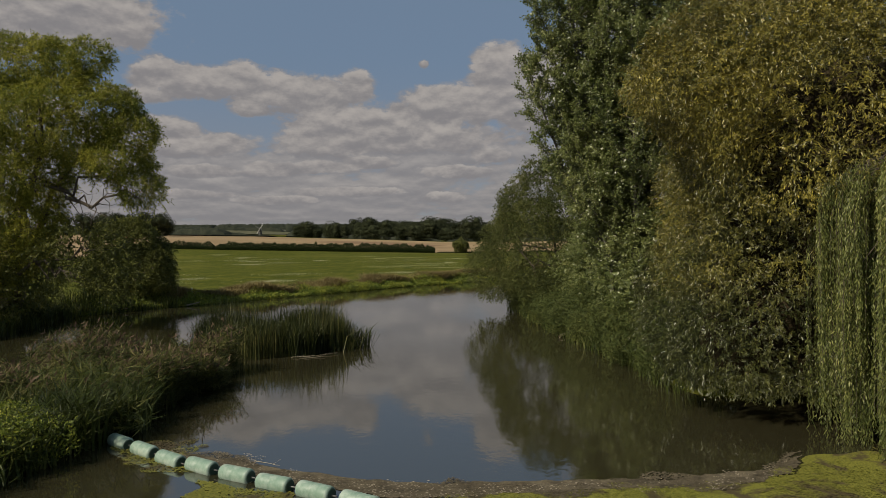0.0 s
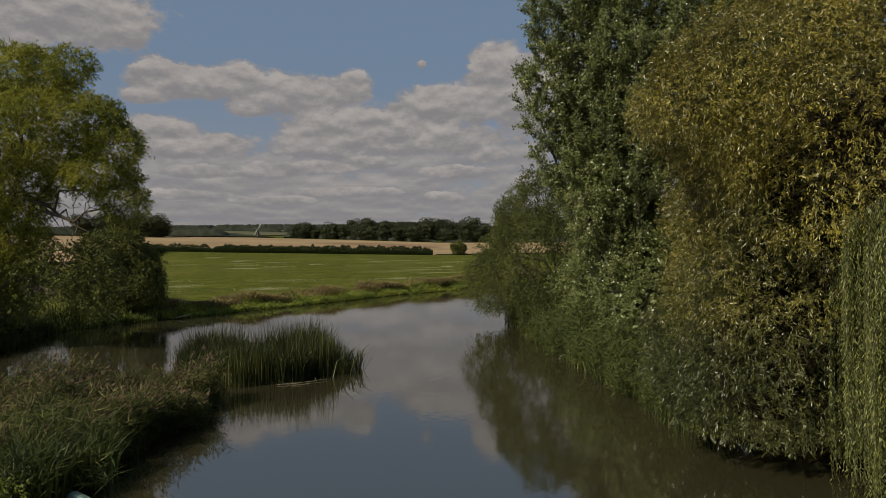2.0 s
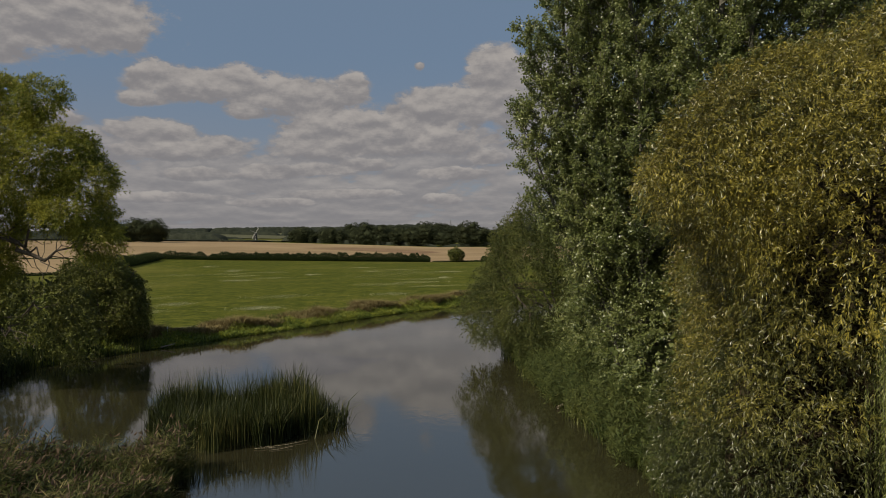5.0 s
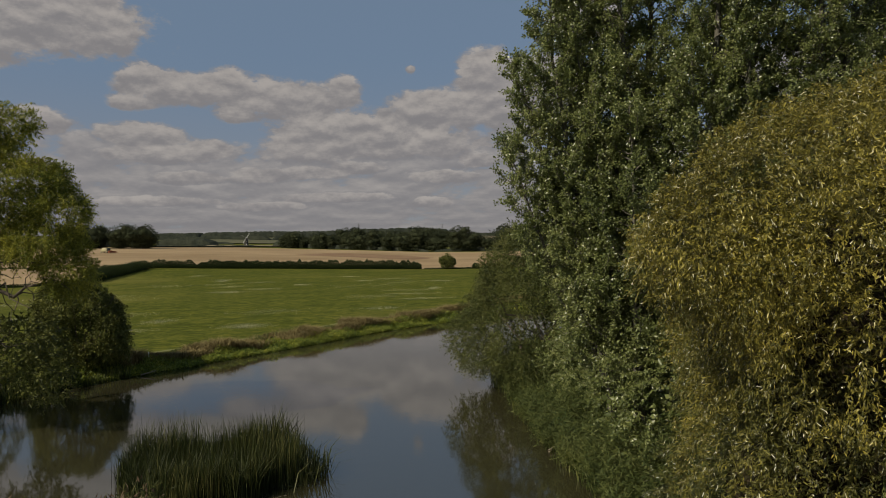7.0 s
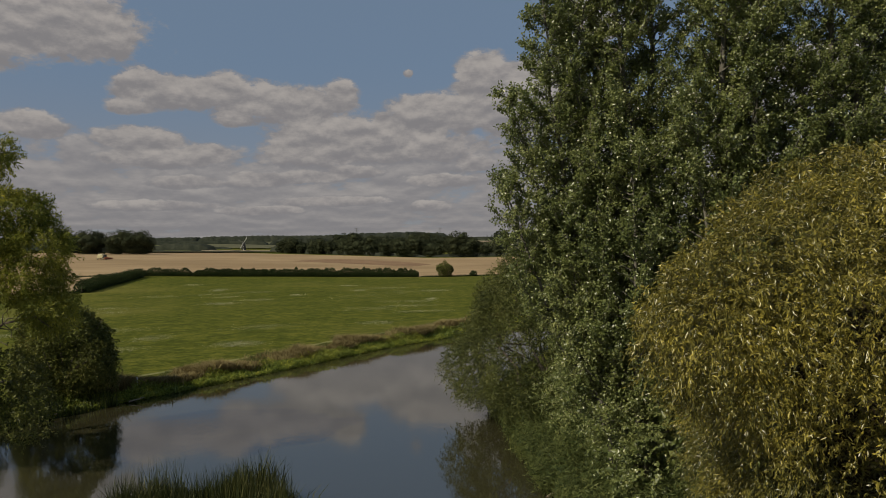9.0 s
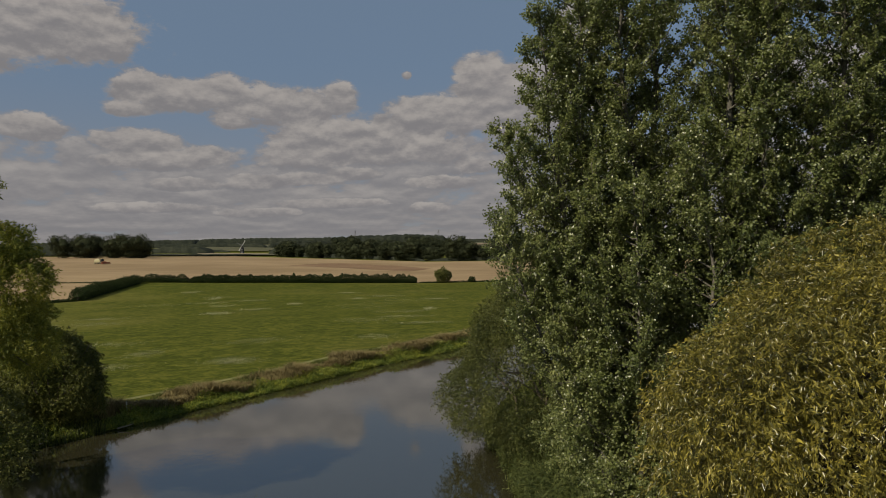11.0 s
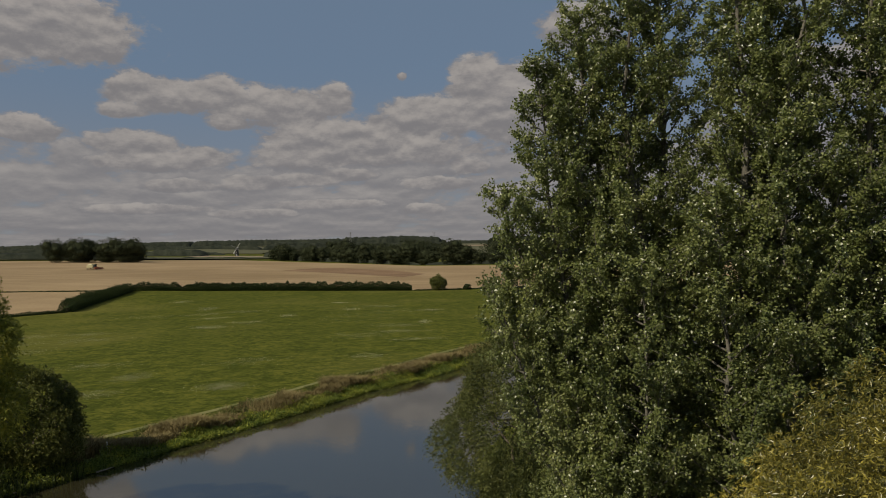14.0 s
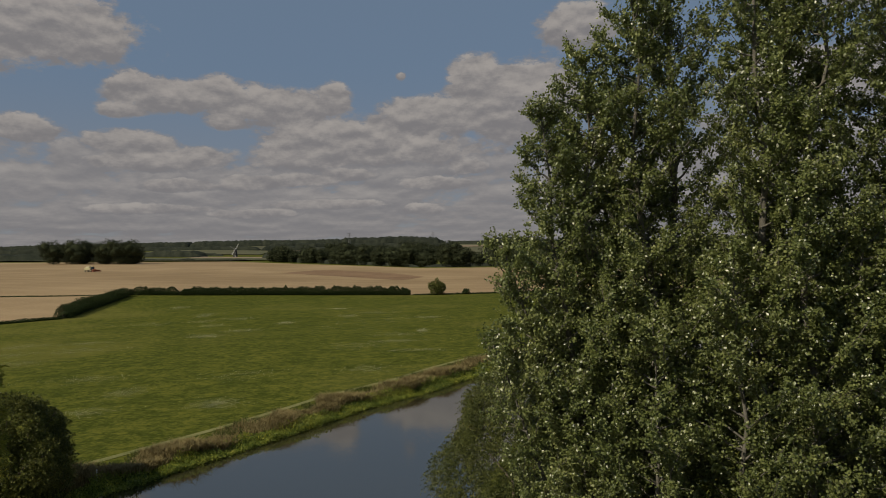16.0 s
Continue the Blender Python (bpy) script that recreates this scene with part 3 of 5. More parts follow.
def forked(foot, tops, r0, r1, fork, seed):
    """A trunk that forks: from the foot up to a fork height and on to the tops."""
    g = np.random.default_rng(seed)
    x, y = foot
    z0 = ground_z(x, y) - 0.3
    out = []
    for tx, ty, tz in tops:
        f = fork * g.uniform(0.6, 1.2)
        mx, my = x + (tx - x) * 0.18, y + (ty - y) * 0.18
        a = limb((x + g.normal() * 0.08, y + g.normal() * 0.08, z0), (mx, my, z0 + f), r0, r0 * 0.75, g, 0.015, 4)
        b = limb((mx, my, z0 + f), (tx, ty, tz), r0 * 0.75, r1, g, 0.03, 8)
        out.append(a[:-1] + b)
        for _ in range(7):
            s = g.uniform(0.3, 0.9)
            i = int(s * 7)
            q = b[i]
            e = (q[0] + g.normal() * 0.9, q[1] + g.normal() * 0.9, q[2] + g.uniform(0.5, 2.2))
            out.append(limb(q[:3], e, q[3] * 0.45, 0.012, g, 0.06, 6))
    return out


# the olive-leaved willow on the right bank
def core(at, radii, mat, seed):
    """A made-up opaque body that fills a crown's inside with dark instead of shade: one lumpy mass."""
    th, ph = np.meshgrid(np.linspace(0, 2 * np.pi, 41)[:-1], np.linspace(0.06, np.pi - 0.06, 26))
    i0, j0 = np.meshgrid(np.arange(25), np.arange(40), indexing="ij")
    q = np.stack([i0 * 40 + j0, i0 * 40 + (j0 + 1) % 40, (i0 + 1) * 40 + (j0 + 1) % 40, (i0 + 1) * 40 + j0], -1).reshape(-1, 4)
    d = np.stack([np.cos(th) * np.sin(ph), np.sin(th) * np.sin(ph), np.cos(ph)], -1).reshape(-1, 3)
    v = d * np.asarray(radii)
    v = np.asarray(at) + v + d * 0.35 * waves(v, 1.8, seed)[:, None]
    return mesh_of("shade_core", v, q, mat)


WILLOW = [(11.5, 19.1, 7.4, 6.0, 4.8, 5.2), (10.9, 18.9, 3.1, 5.9, 3.4, 4.7), (9.6, 22.3, 5.6, 2.8, 3.5, 4.6), (13.8, 19.5, 5.0, 4.2, 4.4, 5.2), (13.8, 22.5, 7.3, 4.8, 4.8, 4.5), (8.7, 19.1, 8.6, 3.8, 2.7, 2.5),
          (8.4, 20.5, 2.2, 2.1, 2.6, 2.4), (10.3, 17.7, 8.5, 6.0, 1.8, 3.2), (16.0, 21.5, 8.0, 4.2, 4.2, 4.6), (13.0, 19.2, 1.9, 3.2, 2.0, 1.9), (9.4, 18.0, 1.1, 2.6, 1.4, 1.2), (12.6, 17.9, 1.1, 2.4, 1.5, 1.2)]
at = (13.2, 23.5, ground_z(13.2, 23.5) - 0.1)
willow = thing("crack_willow", "broad willow with yellowing olive leaves on the river bank", "tree", at)
lb = local(WILLOW, at)
HOLLOWS = local([(10.2, 16.9, 7.3, 1.5), (7.4, 16.1, 6.6, 0.75), (8.4, 16.4, 2.6, 0.6)], at)
stems = forked((13.2, 23.5), [(9.0, 20.0, 8.0), (11.5, 19.0, 10.5), (14.0, 21.5, 10.5), (8.5, 19.2, 4.0), (16.5, 21.0, 10.0), (11.0, 17.4, 5.0)], 0.24, 0.03, 1.6, 3)
part("trunk", tubes("trunk", [[(x - at[0], y - at[1], z - at[2], r) for x, y, z, r in q] for q in stems], M_BARK), willow)
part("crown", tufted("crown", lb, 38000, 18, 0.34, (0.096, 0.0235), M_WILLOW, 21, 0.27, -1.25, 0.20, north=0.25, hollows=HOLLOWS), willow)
inner = lb.copy()
inner[:, 3:] = np.maximum(inner[:, 3:] - 0.8, 0.8)
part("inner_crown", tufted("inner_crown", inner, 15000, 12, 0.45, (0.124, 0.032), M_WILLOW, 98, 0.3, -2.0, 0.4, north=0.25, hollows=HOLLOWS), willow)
inner[:, 3:] = np.maximum(inner[:, 3:] - 0.9, 0.6)
# two added dark cores: they darken the hollows and stop sky showing through
part("shade_core", core(np.subtract((12.2, 20.3, 5.0), at), (4.0, 2.4, 4.7), M_CROWNSHADE, 24), willow, "dark lumpy mass standing in for shade inside the crown")
part("shade_core", core(np.subtract((9.6, 20.4, 2.3), at), (2.4, 1.6, 2.2), M_CROWNSHADE, 25), willow, "dark lumpy mass standing in for shade inside the crown")
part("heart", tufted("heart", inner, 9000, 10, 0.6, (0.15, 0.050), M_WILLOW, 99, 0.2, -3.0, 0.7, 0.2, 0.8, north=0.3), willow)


# the stand of poplars behind it
def poplar(label, foot, stems, seed, limb_gap=0.17, subs=9.0, per=29):
    """A poplar of several upright stems: steep limbs all the way up, short shoots along them, leaves round the shoots.
    A stem: its top (x, y, z), the crown's half width round it and the height of its lowest limbs."""
    g = np.random.default_rng(seed)
    base = np.array([foot[0], foot[1], ground_z(*foot) - 0.3])
    t = thing("poplar", label, "tree", base, "poplars by the river")
    wood, twigs, P, D, L, O = [], [], [], [], [], []
    for (tx, ty, tz), wide, low in stems:
        m = 11
        s = np.linspace(0, 1, m)
        lean = s ** (0.55 if low < 4.5 else 0.9)
        stem = np.stack([foot[0] + (tx - foot[0]) * lean, foot[1] + (ty - foot[1]) * lean, base[2] + (tz - base[2]) * s], 1)
        stem[1:-1, :2] += g.normal(size=(m - 2, 2)) * 0.12
        wood.append([(*(q - base), 0.20 * (1 - u) ** 0.9 * (tz / 24) + 0.015) for q, u in zip(stem, s)])
        n = int((tz - low) / limb_gap)
        turn = g.uniform(0, 6.28)
        for i in range(n):
            z = low + (tz - low) * (i + g.uniform(0, 1)) / n
            u = (z - low) / (tz - low)
            q0 = np.array([np.interp(z, stem[:, 2], stem[:, k]) for k in range(3)])
            a = turn + 2.4 * i + g.normal() * 0.35
            reach = (wide * np.interp(u, [0, 0.25, 0.6, 0.88, 1.0], [0.9, 1.22, 1.05, 0.74, 0.2]) + 0.1) * g.uniform(0.6, 1.18)
            rise = reach * g.uniform(0.55, 1.15) if u > 0.12 else reach * g.uniform(-0.2, 0.5)
            v = np.linspace(0, 1, 6)
            flat = np.array([math.cos(a), math.sin(a), 0.0])
            path = q0 + flat * (reach * v)[:, None] + np.array([0, 0, 1.0]) * (rise * (0.55 * v + 0.45 * v ** 2.2))[:, None] + g.normal(size=(6, 3)) * 0.03 * reach
            wood.append([(*(q - base), 0.034 * (1 - w) * (0.5 + 0.4 * reach / 2) + 0.006) for q, w in zip(path, v)])
            c = 5 + int(reach * subs)
            w = g.uniform(0.12, 1.0, c) ** 0.8
            at_ = np.stack([np.interp(w, v, path[:, k]) for k in range(3)], 1)
            along_ = unit(path[-1] - path[0])
            dd = unit(along_ * 0.55 + g.normal(size=(c, 3)) * 0.55 + np.array([0, 0, 0.45]))
            P.append(at_), D.append(dd), L.append(g.uniform(0.22, 0.62, c) * (0.75 + 0.25 * min(reach, 1.4))), O.append(np.repeat(flat[None], c, 0))
            for k in range(0, c, 3):
                e = at_[k] + dd[k] * L[-1][k] * 1.1
                twigs.append([(*(at_[k] - base), 0.011), (*((at_[k] + e) / 2 - base + g.normal(size=3) * 0.03), 0.009), (*(e - base), 0.005)])
    P, D, L, O = np.concatenate(P), np.concatenate(D), np.concatenate(L), np.concatenate(O)
    n = len(P)
    s = g.uniform(0.05, 1.05, (n, per))
    pts = (P[:, None] + D[:, None] * (L[:, None] * s)[..., None] + g.normal(size=(n, per, 3)) * 0.055).reshape(-1, 3)
    k = len(pts)
    ax = unit(np.repeat(D, per, 0) * 0.2 + g.normal(size=(k, 3)) * 0.7 + np.array([0, 0, -0.35]))
    ref = unit(g.normal(size=(k, 3)) * 0.8 + np.repeat(O, per, 0) * 0.55 + np.array([0, 0, 0.45]))
    ok = pts[:, 2] > 0.5
    part("crown", leaves("crown", pts[ok] - base, ax[ok], unit(np.cross(ax, ref))[ok], 0.090 * g.uniform(0.6, 1.25, ok.sum()), 0.077 * g.uniform(0.7, 1.25, ok.sum()), 0.12, M_POPLAR), t)
    part("trunk", tubes("trunk", wood, M_PALEBARK, 6), t, "pale grey stems and limbs")
    tagged(part("twig", tubes("twig", twigs, M_PALEBARK, 3), t, "pale bare shoots"), kind="stuff")
    return t


poplar("tall poplar with dark glossy leaves and pale stems beside the river", (9.0, 32.2),
       [((4.0, 31.2, 15.6), 1.0, 8.0), ((3.7, 31.5, 12.6), 1.0, 6.0), ((5.2, 30.8, 19.5), 1.3, 4.4), ((6.4, 30.7, 21.0), 1.5, 3.0), ((7.9, 30.6, 23.0), 1.75, 2.5), ((5.8, 30.8, 11.5), 1.4, 3.6), ((7.8, 29.2, 13.5), 1.7, 1.0), ((7.2, 33.0, 20.3), 1.8, 4.0), ((9.4, 31.4, 24.4), 1.9, 4.0)], 31)
poplar("tall poplar with pale upright stem and glossy green leaves", (11.6, 30.4),
       [((10.9, 29.2, 25.0), 1.55, 3.0), ((12.2, 28.4, 22.5), 1.5, 4.0), ((12.5, 30.6, 26.0), 1.7, 5.0), ((9.8, 28.6, 15.0), 1.7, 1.5)], 32)
poplar("tall poplar with slender pale trunk showing between leaves", (14.8, 31.0),
       [((14.5, 28.5, 24.0), 1.55, 6.0), ((16.5, 29.4, 25.0), 1.8, 6.0), ((18.6, 31.0, 24.5), 1.9, 5.0), ((13.4, 28.6, 16.0), 1.5, 5.5)], 34)
poplar("tall poplar standing behind the river bank trees", (21.5, 37.0), [((21.0, 36.0, 24.0), 2.4, 3.0), ((23.0, 37.0, 22.0), 2.2, 4.0)], 33, 0.45, 5.0, 16)

# grey willow shrub that leans over the water
tree("grey_willow", "grey-green willow shrub leaning over the water", (8.0, 49.0),
     [(8.0, 49.5, 5.6, 4.0, 4.8, 4.6), (5.4, 47.5, 4.6, 2.7, 3.4, 3.6), (4.4, 50.5, 3.0, 2.4, 3.0, 2.5), (6.2, 44.5, 4.2, 2.4, 2.8, 3.4), (9.5, 44.0, 5.4, 3.6, 3.8, 4.2), (6.5, 54.0, 4.5, 3.0, 3.4, 3.8), (6.6, 48.0, 7.4, 2.5, 3.0, 2.9)],
     [limb((8 + 0.3 * i, 49 + 0.2 * i, 0.2), (8 + 4.5 * math.cos(i * 1.1 + 2), 49 + 4 * math.sin(i * 1.1 + 2), 5.5 + i % 3), 0.13, 0.015, rng, 0.05, 7) for i in range(9)],
     ("tufts", dict(tufts=9500, per=14, twig_len=0.75, leaf=(0.15, 0.048), mat=M_SALLOW, seed=41, clump=0.35, holes=-1.1, floor=0.35, hang=0.1, loose=0.5, out=0.0)), M_BARK, "shrub", inner=(0.75, 1200, 1.6))

# bushes under the poplars
tree("bank_bush", "dark green bush at the foot of the poplars", (10.5, 38.5), [(9.5, 38.5, 3.0, 3.4, 3.6, 3.4), (9.6, 41.5, 3.0, 2.2, 3.0, 3.0), (12, 36.5, 3, 3.5, 3, 3.4), (8.4, 32.0, 4.0, 1.5, 2.6, 2.6), (9.2, 34.0, 3.2, 1.8, 3.0, 3.0), (8.9, 29.2, 2.8, 1.8, 2.2, 2.8)], [],
     ("", dict(twigs=3600, per=20, twig_len=0.7, leaf=(0.105, 0.085), mat=M_POPLAR, seed=45, gaps=0.25, lump=0.16, lump_freq=1.8)), M_BARK, "bush", inner=(0.8, 300, 2.2))

# left bank: the willow and the bush
def left_limbs():
    g = np.random.default_rng(8)
    out = forked((-27.0, 44.5), [(-21.6, 39.9, 14.5), (-23.6, 40.8, 15.2), (-28.7, 42.4, 15.1), (-19.5, 39.3, 11.5)], 0.42, 0.03, 2.2, 9)
    for a, b in (((-23.6, 39.9, 9.0), (-18.2, 38.7, 6.3)), ((-20.6, 39.1, 7.4), (-16.1, 38.4, 7.1)), ((-22.5, 39.5, 7.8), (-17.4, 38.5, 8.2)), ((-23.6, 39.7, 3.2), (-18.4, 38.8, 4.7)), ((-22.5, 39.5, 3.8), (-19.5, 38.7, 3.0))):
        main = limb(a, b, 0.11, 0.015, g, 0.05, 8)
        out.append(main)
        for _ in range(6):
            q = main[g.integers(2, 7)]
            out.append(limb(q[:3], (q[0] + g.uniform(0.2, 1.4), q[1] + g.normal() * 0.8, q[2] + g.normal() * 0.8), q[3] * 0.5, 0.008, g, 0.08, 5))
    return out


tree("bank_willow", "spreading willow with yellow-green leaves and bare inner branches", (-27.0, 44.5),
     [(-24.2, 40.7, 15.4, 1.9, 2.2, 1.9), (-21.6, 39.7, 14.9, 1.8, 1.8, 1.6), (-19.2, 39.0, 14.8, 1.2, 1.4, 1.3), (-21.3, 39.5, 11.7, 3.7, 3.4, 2.3), (-18.6, 39.0, 12.2, 2.3, 2.5, 1.7), (-17.0, 38.8, 10.8, 1.6, 1.8, 1.6),
      (-17.7, 39.0, 9.3, 2.2, 2.3, 1.1), (-16.6, 38.8, 8.1, 1.4, 1.7, 1.3), (-23.4, 39.9, 9.2, 2.8, 3.2, 2.3), (-23.2, 39.7, 6.6, 2.1, 2.5, 1.7),
      (-26.2, 40.7, 5.1, 3.4, 3.4, 3.4), (-25.9, 41.9, 12.4, 2.8, 3.0, 3.4)],
     left_limbs(), ("tufts", dict(tufts=15000, per=13, twig_len=0.55, leaf=(0.165, 0.046), mat=M_LTREE, seed=51, clump=0.36, holes=-0.75, floor=0.5, hang=0.25, loose=0.5, out=-0.2)), M_BARK, inner=(0.74, 2200, 1.5))
tree("round_bush", "rounded dark green bush on the river bank", (-25.6, 57.6),
     [(-25.4, 57.5, 4.2, 3.2, 3.4, 3.4), (-23.6, 57.0, 2.8, 2.4, 2.6, 2.6), (-27.0, 57.8, 2.8, 2.2, 2.6, 2.6), (-24.8, 57.5, 6.0, 1.6, 1.7, 1.3)],
     [limb((-25.6, 57.6, 0.5), (-25.6 + 3 * math.cos(i * 1.3), 57.6 + 3 * math.sin(i * 1.3), 6), 0.1, 0.012, rng, 0.05) for i in range(6)],
     ("tufts", dict(tufts=4200, per=13, twig_len=0.7, leaf=(0.16, 0.085), mat=M_BUSH, seed=55, clump=0.32, holes=-1.0, floor=0.3, hang=0.05, loose=0.7)), M_BARK, "bush", inner=(0.78, 500, 1.6))
# lobes at (-33, 38) and (-31, 33.5) are unseen, added to shade the willow's foot
tree("round_bush", "dark bushes behind the willow, with unseen lobes added to shade it", (-29.0, 44.0),
     [(-28, 44, 3.0, 3.6, 5.0, 3.2), (-31, 40, 4.0, 4.0, 4.0, 4.2), (-26.5, 39, 2.0, 3.6, 3.0, 2.6), (-29.5, 50, 3.0, 3.6, 4.2, 3.2), (-33, 38, 7.0, 4.0, 4.5, 6.0), (-31, 33.5, 4.5, 3.4, 3.6, 4.5), (-20.2, 40.2, 4.6, 2.8, 2.6, 1.5), (-18.3, 40.0, 3.4, 1.5, 1.8, 1.5), (-25.4, 41.0, 2.0, 2.8, 2.6, 2.6)], [],
     ("tufts", dict(tufts=9000, per=12, twig_len=0.7, leaf=(0.15, 0.07), mat=M_BUSH, seed=56, clump=0.40, holes=-0.45, floor=0.3, hang=0.1, loose=0.6, out=-0.1)), M_BARK, "bush", inner=(0.72, 900, 1.8))


def weeping(at, dome, bunches, seed):
    """Long hanging withies in separate bunches that arch out over a dome, narrow leaves all along them."""
    g = np.random.default_rng(seed)
    base = np.array([at[0], at[1], ground_z(*at) - 0.2])
    t = thing("weeping_willow", "weeping willow with long hanging green withies touching the water", "tree", base)
    cx, cy, r, top = dome
    pts, axs, stems, boughs = [], [], [], []
    crown = np.array([cx + 0.5, cy + 0.3, top - 0.7])
    for b in range(bunches):
        a, q = 2.39996 * b + g.normal() * 0.1, math.sqrt((b + 0.5) / bunches)
        lower = g.uniform() < 0.30
        crest = top - 0.5 * q ** 3 - (g.uniform(0.9, 2.2) if lower else g.uniform(0, 0.3))
        rr = r * q * (1 + 0.07 * math.sin(3 * a + 1)) * (1.06 if lower else 1.0)
        hook = np.array([cx + rr * math.cos(a), cy + rr * math.sin(a), crest])
        boughs.append(limb(crown - base, hook - base, 0.03, 0.008, g, 0.05, 6, -0.5))
        fall = g.choice([1.0, 0.72, 0.5], p=[0.62, 0.22, 0.16])
        for i in range(g.integers(10, 22)):
            x, y, z = hook + g.normal(size=3) * (0.06, 0.06, 0.12)
            zend = max(0.10, z - (z - 0.1) * fall * g.uniform(0.78, 1.06))
            m = max(6, int((z - zend) / 0.046))
            s = np.linspace(0, 1, m)
            sway = 0.06 * np.sin(s * 4 + b) * s + g.normal() * 0.05 * s
            out = 0.22 * np.sin(np.minimum(s * 9, 1.57))
            p = np.stack([x + math.cos(a) * out + sway, y + math.sin(a) * out + sway * 0.6, z + 0.12 * np.sin(np.minimum(s * 10, 3.14)) - (z - zend) * s], 1)
            pts.append(p)
            axs.append(unit(np.stack([g.normal(size=m) * 0.34, g.normal(size=m) * 0.34, np.full(m, -0.85)], 1)))
            if i % 3 == 0:
                stems.append([(*(v - base), 0.004) for v in p[:: max(1, m // 8)]])
    p, ax = np.concatenate(pts) - base, np.concatenate(axs)
    k = len(p)
    p = p + g.normal(size=(k, 3)) * 0.012
    side = unit(np.cross(ax, unit(g.normal(size=(k, 3)))))
    part("crown", leaves("crown", p, ax, side, 0.100 * g.uniform(0.6, 1.3, k), 0.023 * g.uniform(0.7, 1.3, k), 0.2, M_WEEP), t, "curtain of narrow hanging leaves")
    tagged(part("withy", tubes("withy", stems, M_BARK, 3), t), kind="stuff")
    part("bough", tubes("bough", boughs, M_BARK, 5), t)
    part("trunk", tubes("trunk", [limb((0.0, 0.0, -0.3), crown - base, 0.2, 0.1, g, 0.02)], M_BARK), t)


weeping((11.9, 15.9), (10.65, 15.3, 2.1, 6.3), 175, 61)


# ---- hedges, copse and woods ----
def hedge(name, label, line, high, wide, n, seed, taper=1.0):
    g = np.random.default_rng(seed)
    line = np.asarray(line, float)
    seg = np.linalg.norm(np.diff(line, axis=0), axis=1)
    s = np.r_[0, np.cumsum(seg)]
    u = g.uniform(0, s[-1], n)
    p = np.stack([np.interp(u, s, line[:, 0]), np.interp(u, s, line[:, 1])], 1)
    q = np.column_stack([u, 0 * u])
    hh = high * (0.98 + 0.08 * waves(q, 0.33, seed) + 0.13 * waves(q, 1.5, seed + 1) + 0.10 * waves(q, 5.0, seed + 2))
    a = g.uniform(0, 6.283, n)
    fill = np.where(g.uniform(size=n) < 0.45, np.sqrt(g.uniform(size=n)), 1 - g.normal(size=n) * 0.11)
    rad = wide * 0.5 * fill
    zz = np.clip(np.sin(a) * 0.5 * fill + 0.52, 0.02, 1.05) * hh * np.interp(u / s[-1], [0, 1], [1.0, taper]) * np.clip(0.55 + np.minimum(u, s[-1] - u) / 5.0, 0, 1)
    t = unit(np.stack([np.interp(u, s, np.gradient(line[:, 0], s)), np.interp(u, s, np.gradient(line[:, 1], s))], 1))
    p += np.stack([-t[:, 1], t[:, 0]], 1) * (np.cos(a) * rad)[:, None]
    z = height(p) + zz
    ax = unit(g.normal(size=(n, 3)) + np.array([0, 0, 0.3]))
    side = unit(np.cross(ax, g.normal(size=(n, 3))))
    base = np.array([line[0, 0], line[0, 1], ground_z(*line[0])])
    t_ = thing(name, label, "hedge", base)
    part("foliage", leaves("foliage", np.column_stack([p, z]) - base, ax, side, 0.32 * g.uniform(0.6, 1.3, n), 0.22 * g.uniform(0.6, 1.3, n), 0.2, M_HEDGE), t_)
    # the dense heart of the hedge, which lets no light through
    k = int(s[-1] / 0.8) + 3
    uu = np.linspace(0.4, s[-1] - 0.4, k)
    mid = np.stack([np.interp(uu, s, line[:, 0]), np.interp(uu, s, line[:, 1])], 1)
    run = unit(np.gradient(mid, axis=0))
    ang = np.linspace(0, np.pi, 7)
    tall = high * np.interp(uu / s[-1], [0, 1], [1.0, taper]) * (0.62 + 0.07 * g.normal(size=k)) * np.clip(0.5 + np.minimum(uu, s[-1] - uu) / 5.0, 0, 1)
    q3 = mid[:, None, :] + np.stack([-run[:, 1], run[:, 0]], 1)[:, None, :] * (np.cos(ang) * wide * 0.30)[None, :, None]
    zz3 = height(q3.reshape(-1, 2)).reshape(k, 7) + np.sin(ang)[None, :] ** 0.6 * tall[:, None]
    v3 = np.concatenate([q3, zz3[..., None]], -1).reshape(-1, 3) - base
    i3 = (np.arange(k - 1)[:, None] * 7 + np.arange(6)[None, :]).reshape(-1, 1)
    part("inner_foliage", mesh_of("inner_foliage", v3, i3 + np.array([0, 7, 8, 1]), M_HEDGE), t_)
    inner = np.stack([np.interp(np.linspace(0, s[-1], 60), s, line[:, i]) for i in (0, 1)], 1)
    paths = [[(x - base[0], y - base[1], float(h_) - base[2] - 0.2, 0.12), (x - base[0], y - base[1], float(h_) - base[2] + high * 0.6, 0.03)] for (x, y), h_ in zip(inner, height(inner))]
    tagged(part("stem", tubes("stem", paths, M_BARK, 5), t_), kind="stuff")


hedge("field_hedge", "clipped dark green hedge between meadow and corn field", [(-84.6, 267.6), (-40, 267.2), (-3, 266.2)], 2.7, 3.0, 46000, 71)
hedge("field_hedge", "short piece of dark hedge at the meadow corner", [(-103, 267.5), (-85.2, 267.8)], 2.7, 2.8, 7000, 72)
hedge("field_hedge", "bushy hedge running towards the meadow corner", [(-91, 196.5), (-96.5, 225), (-102.5, 264)], 3.3, 4.2, 24000, 73, 0.75)
hedge("low_hedge", "thin low hedge on the edge of the meadow", [(-2, 266), (40, 264), (90, 262)], 0.45, 0.8, 8000, 74)
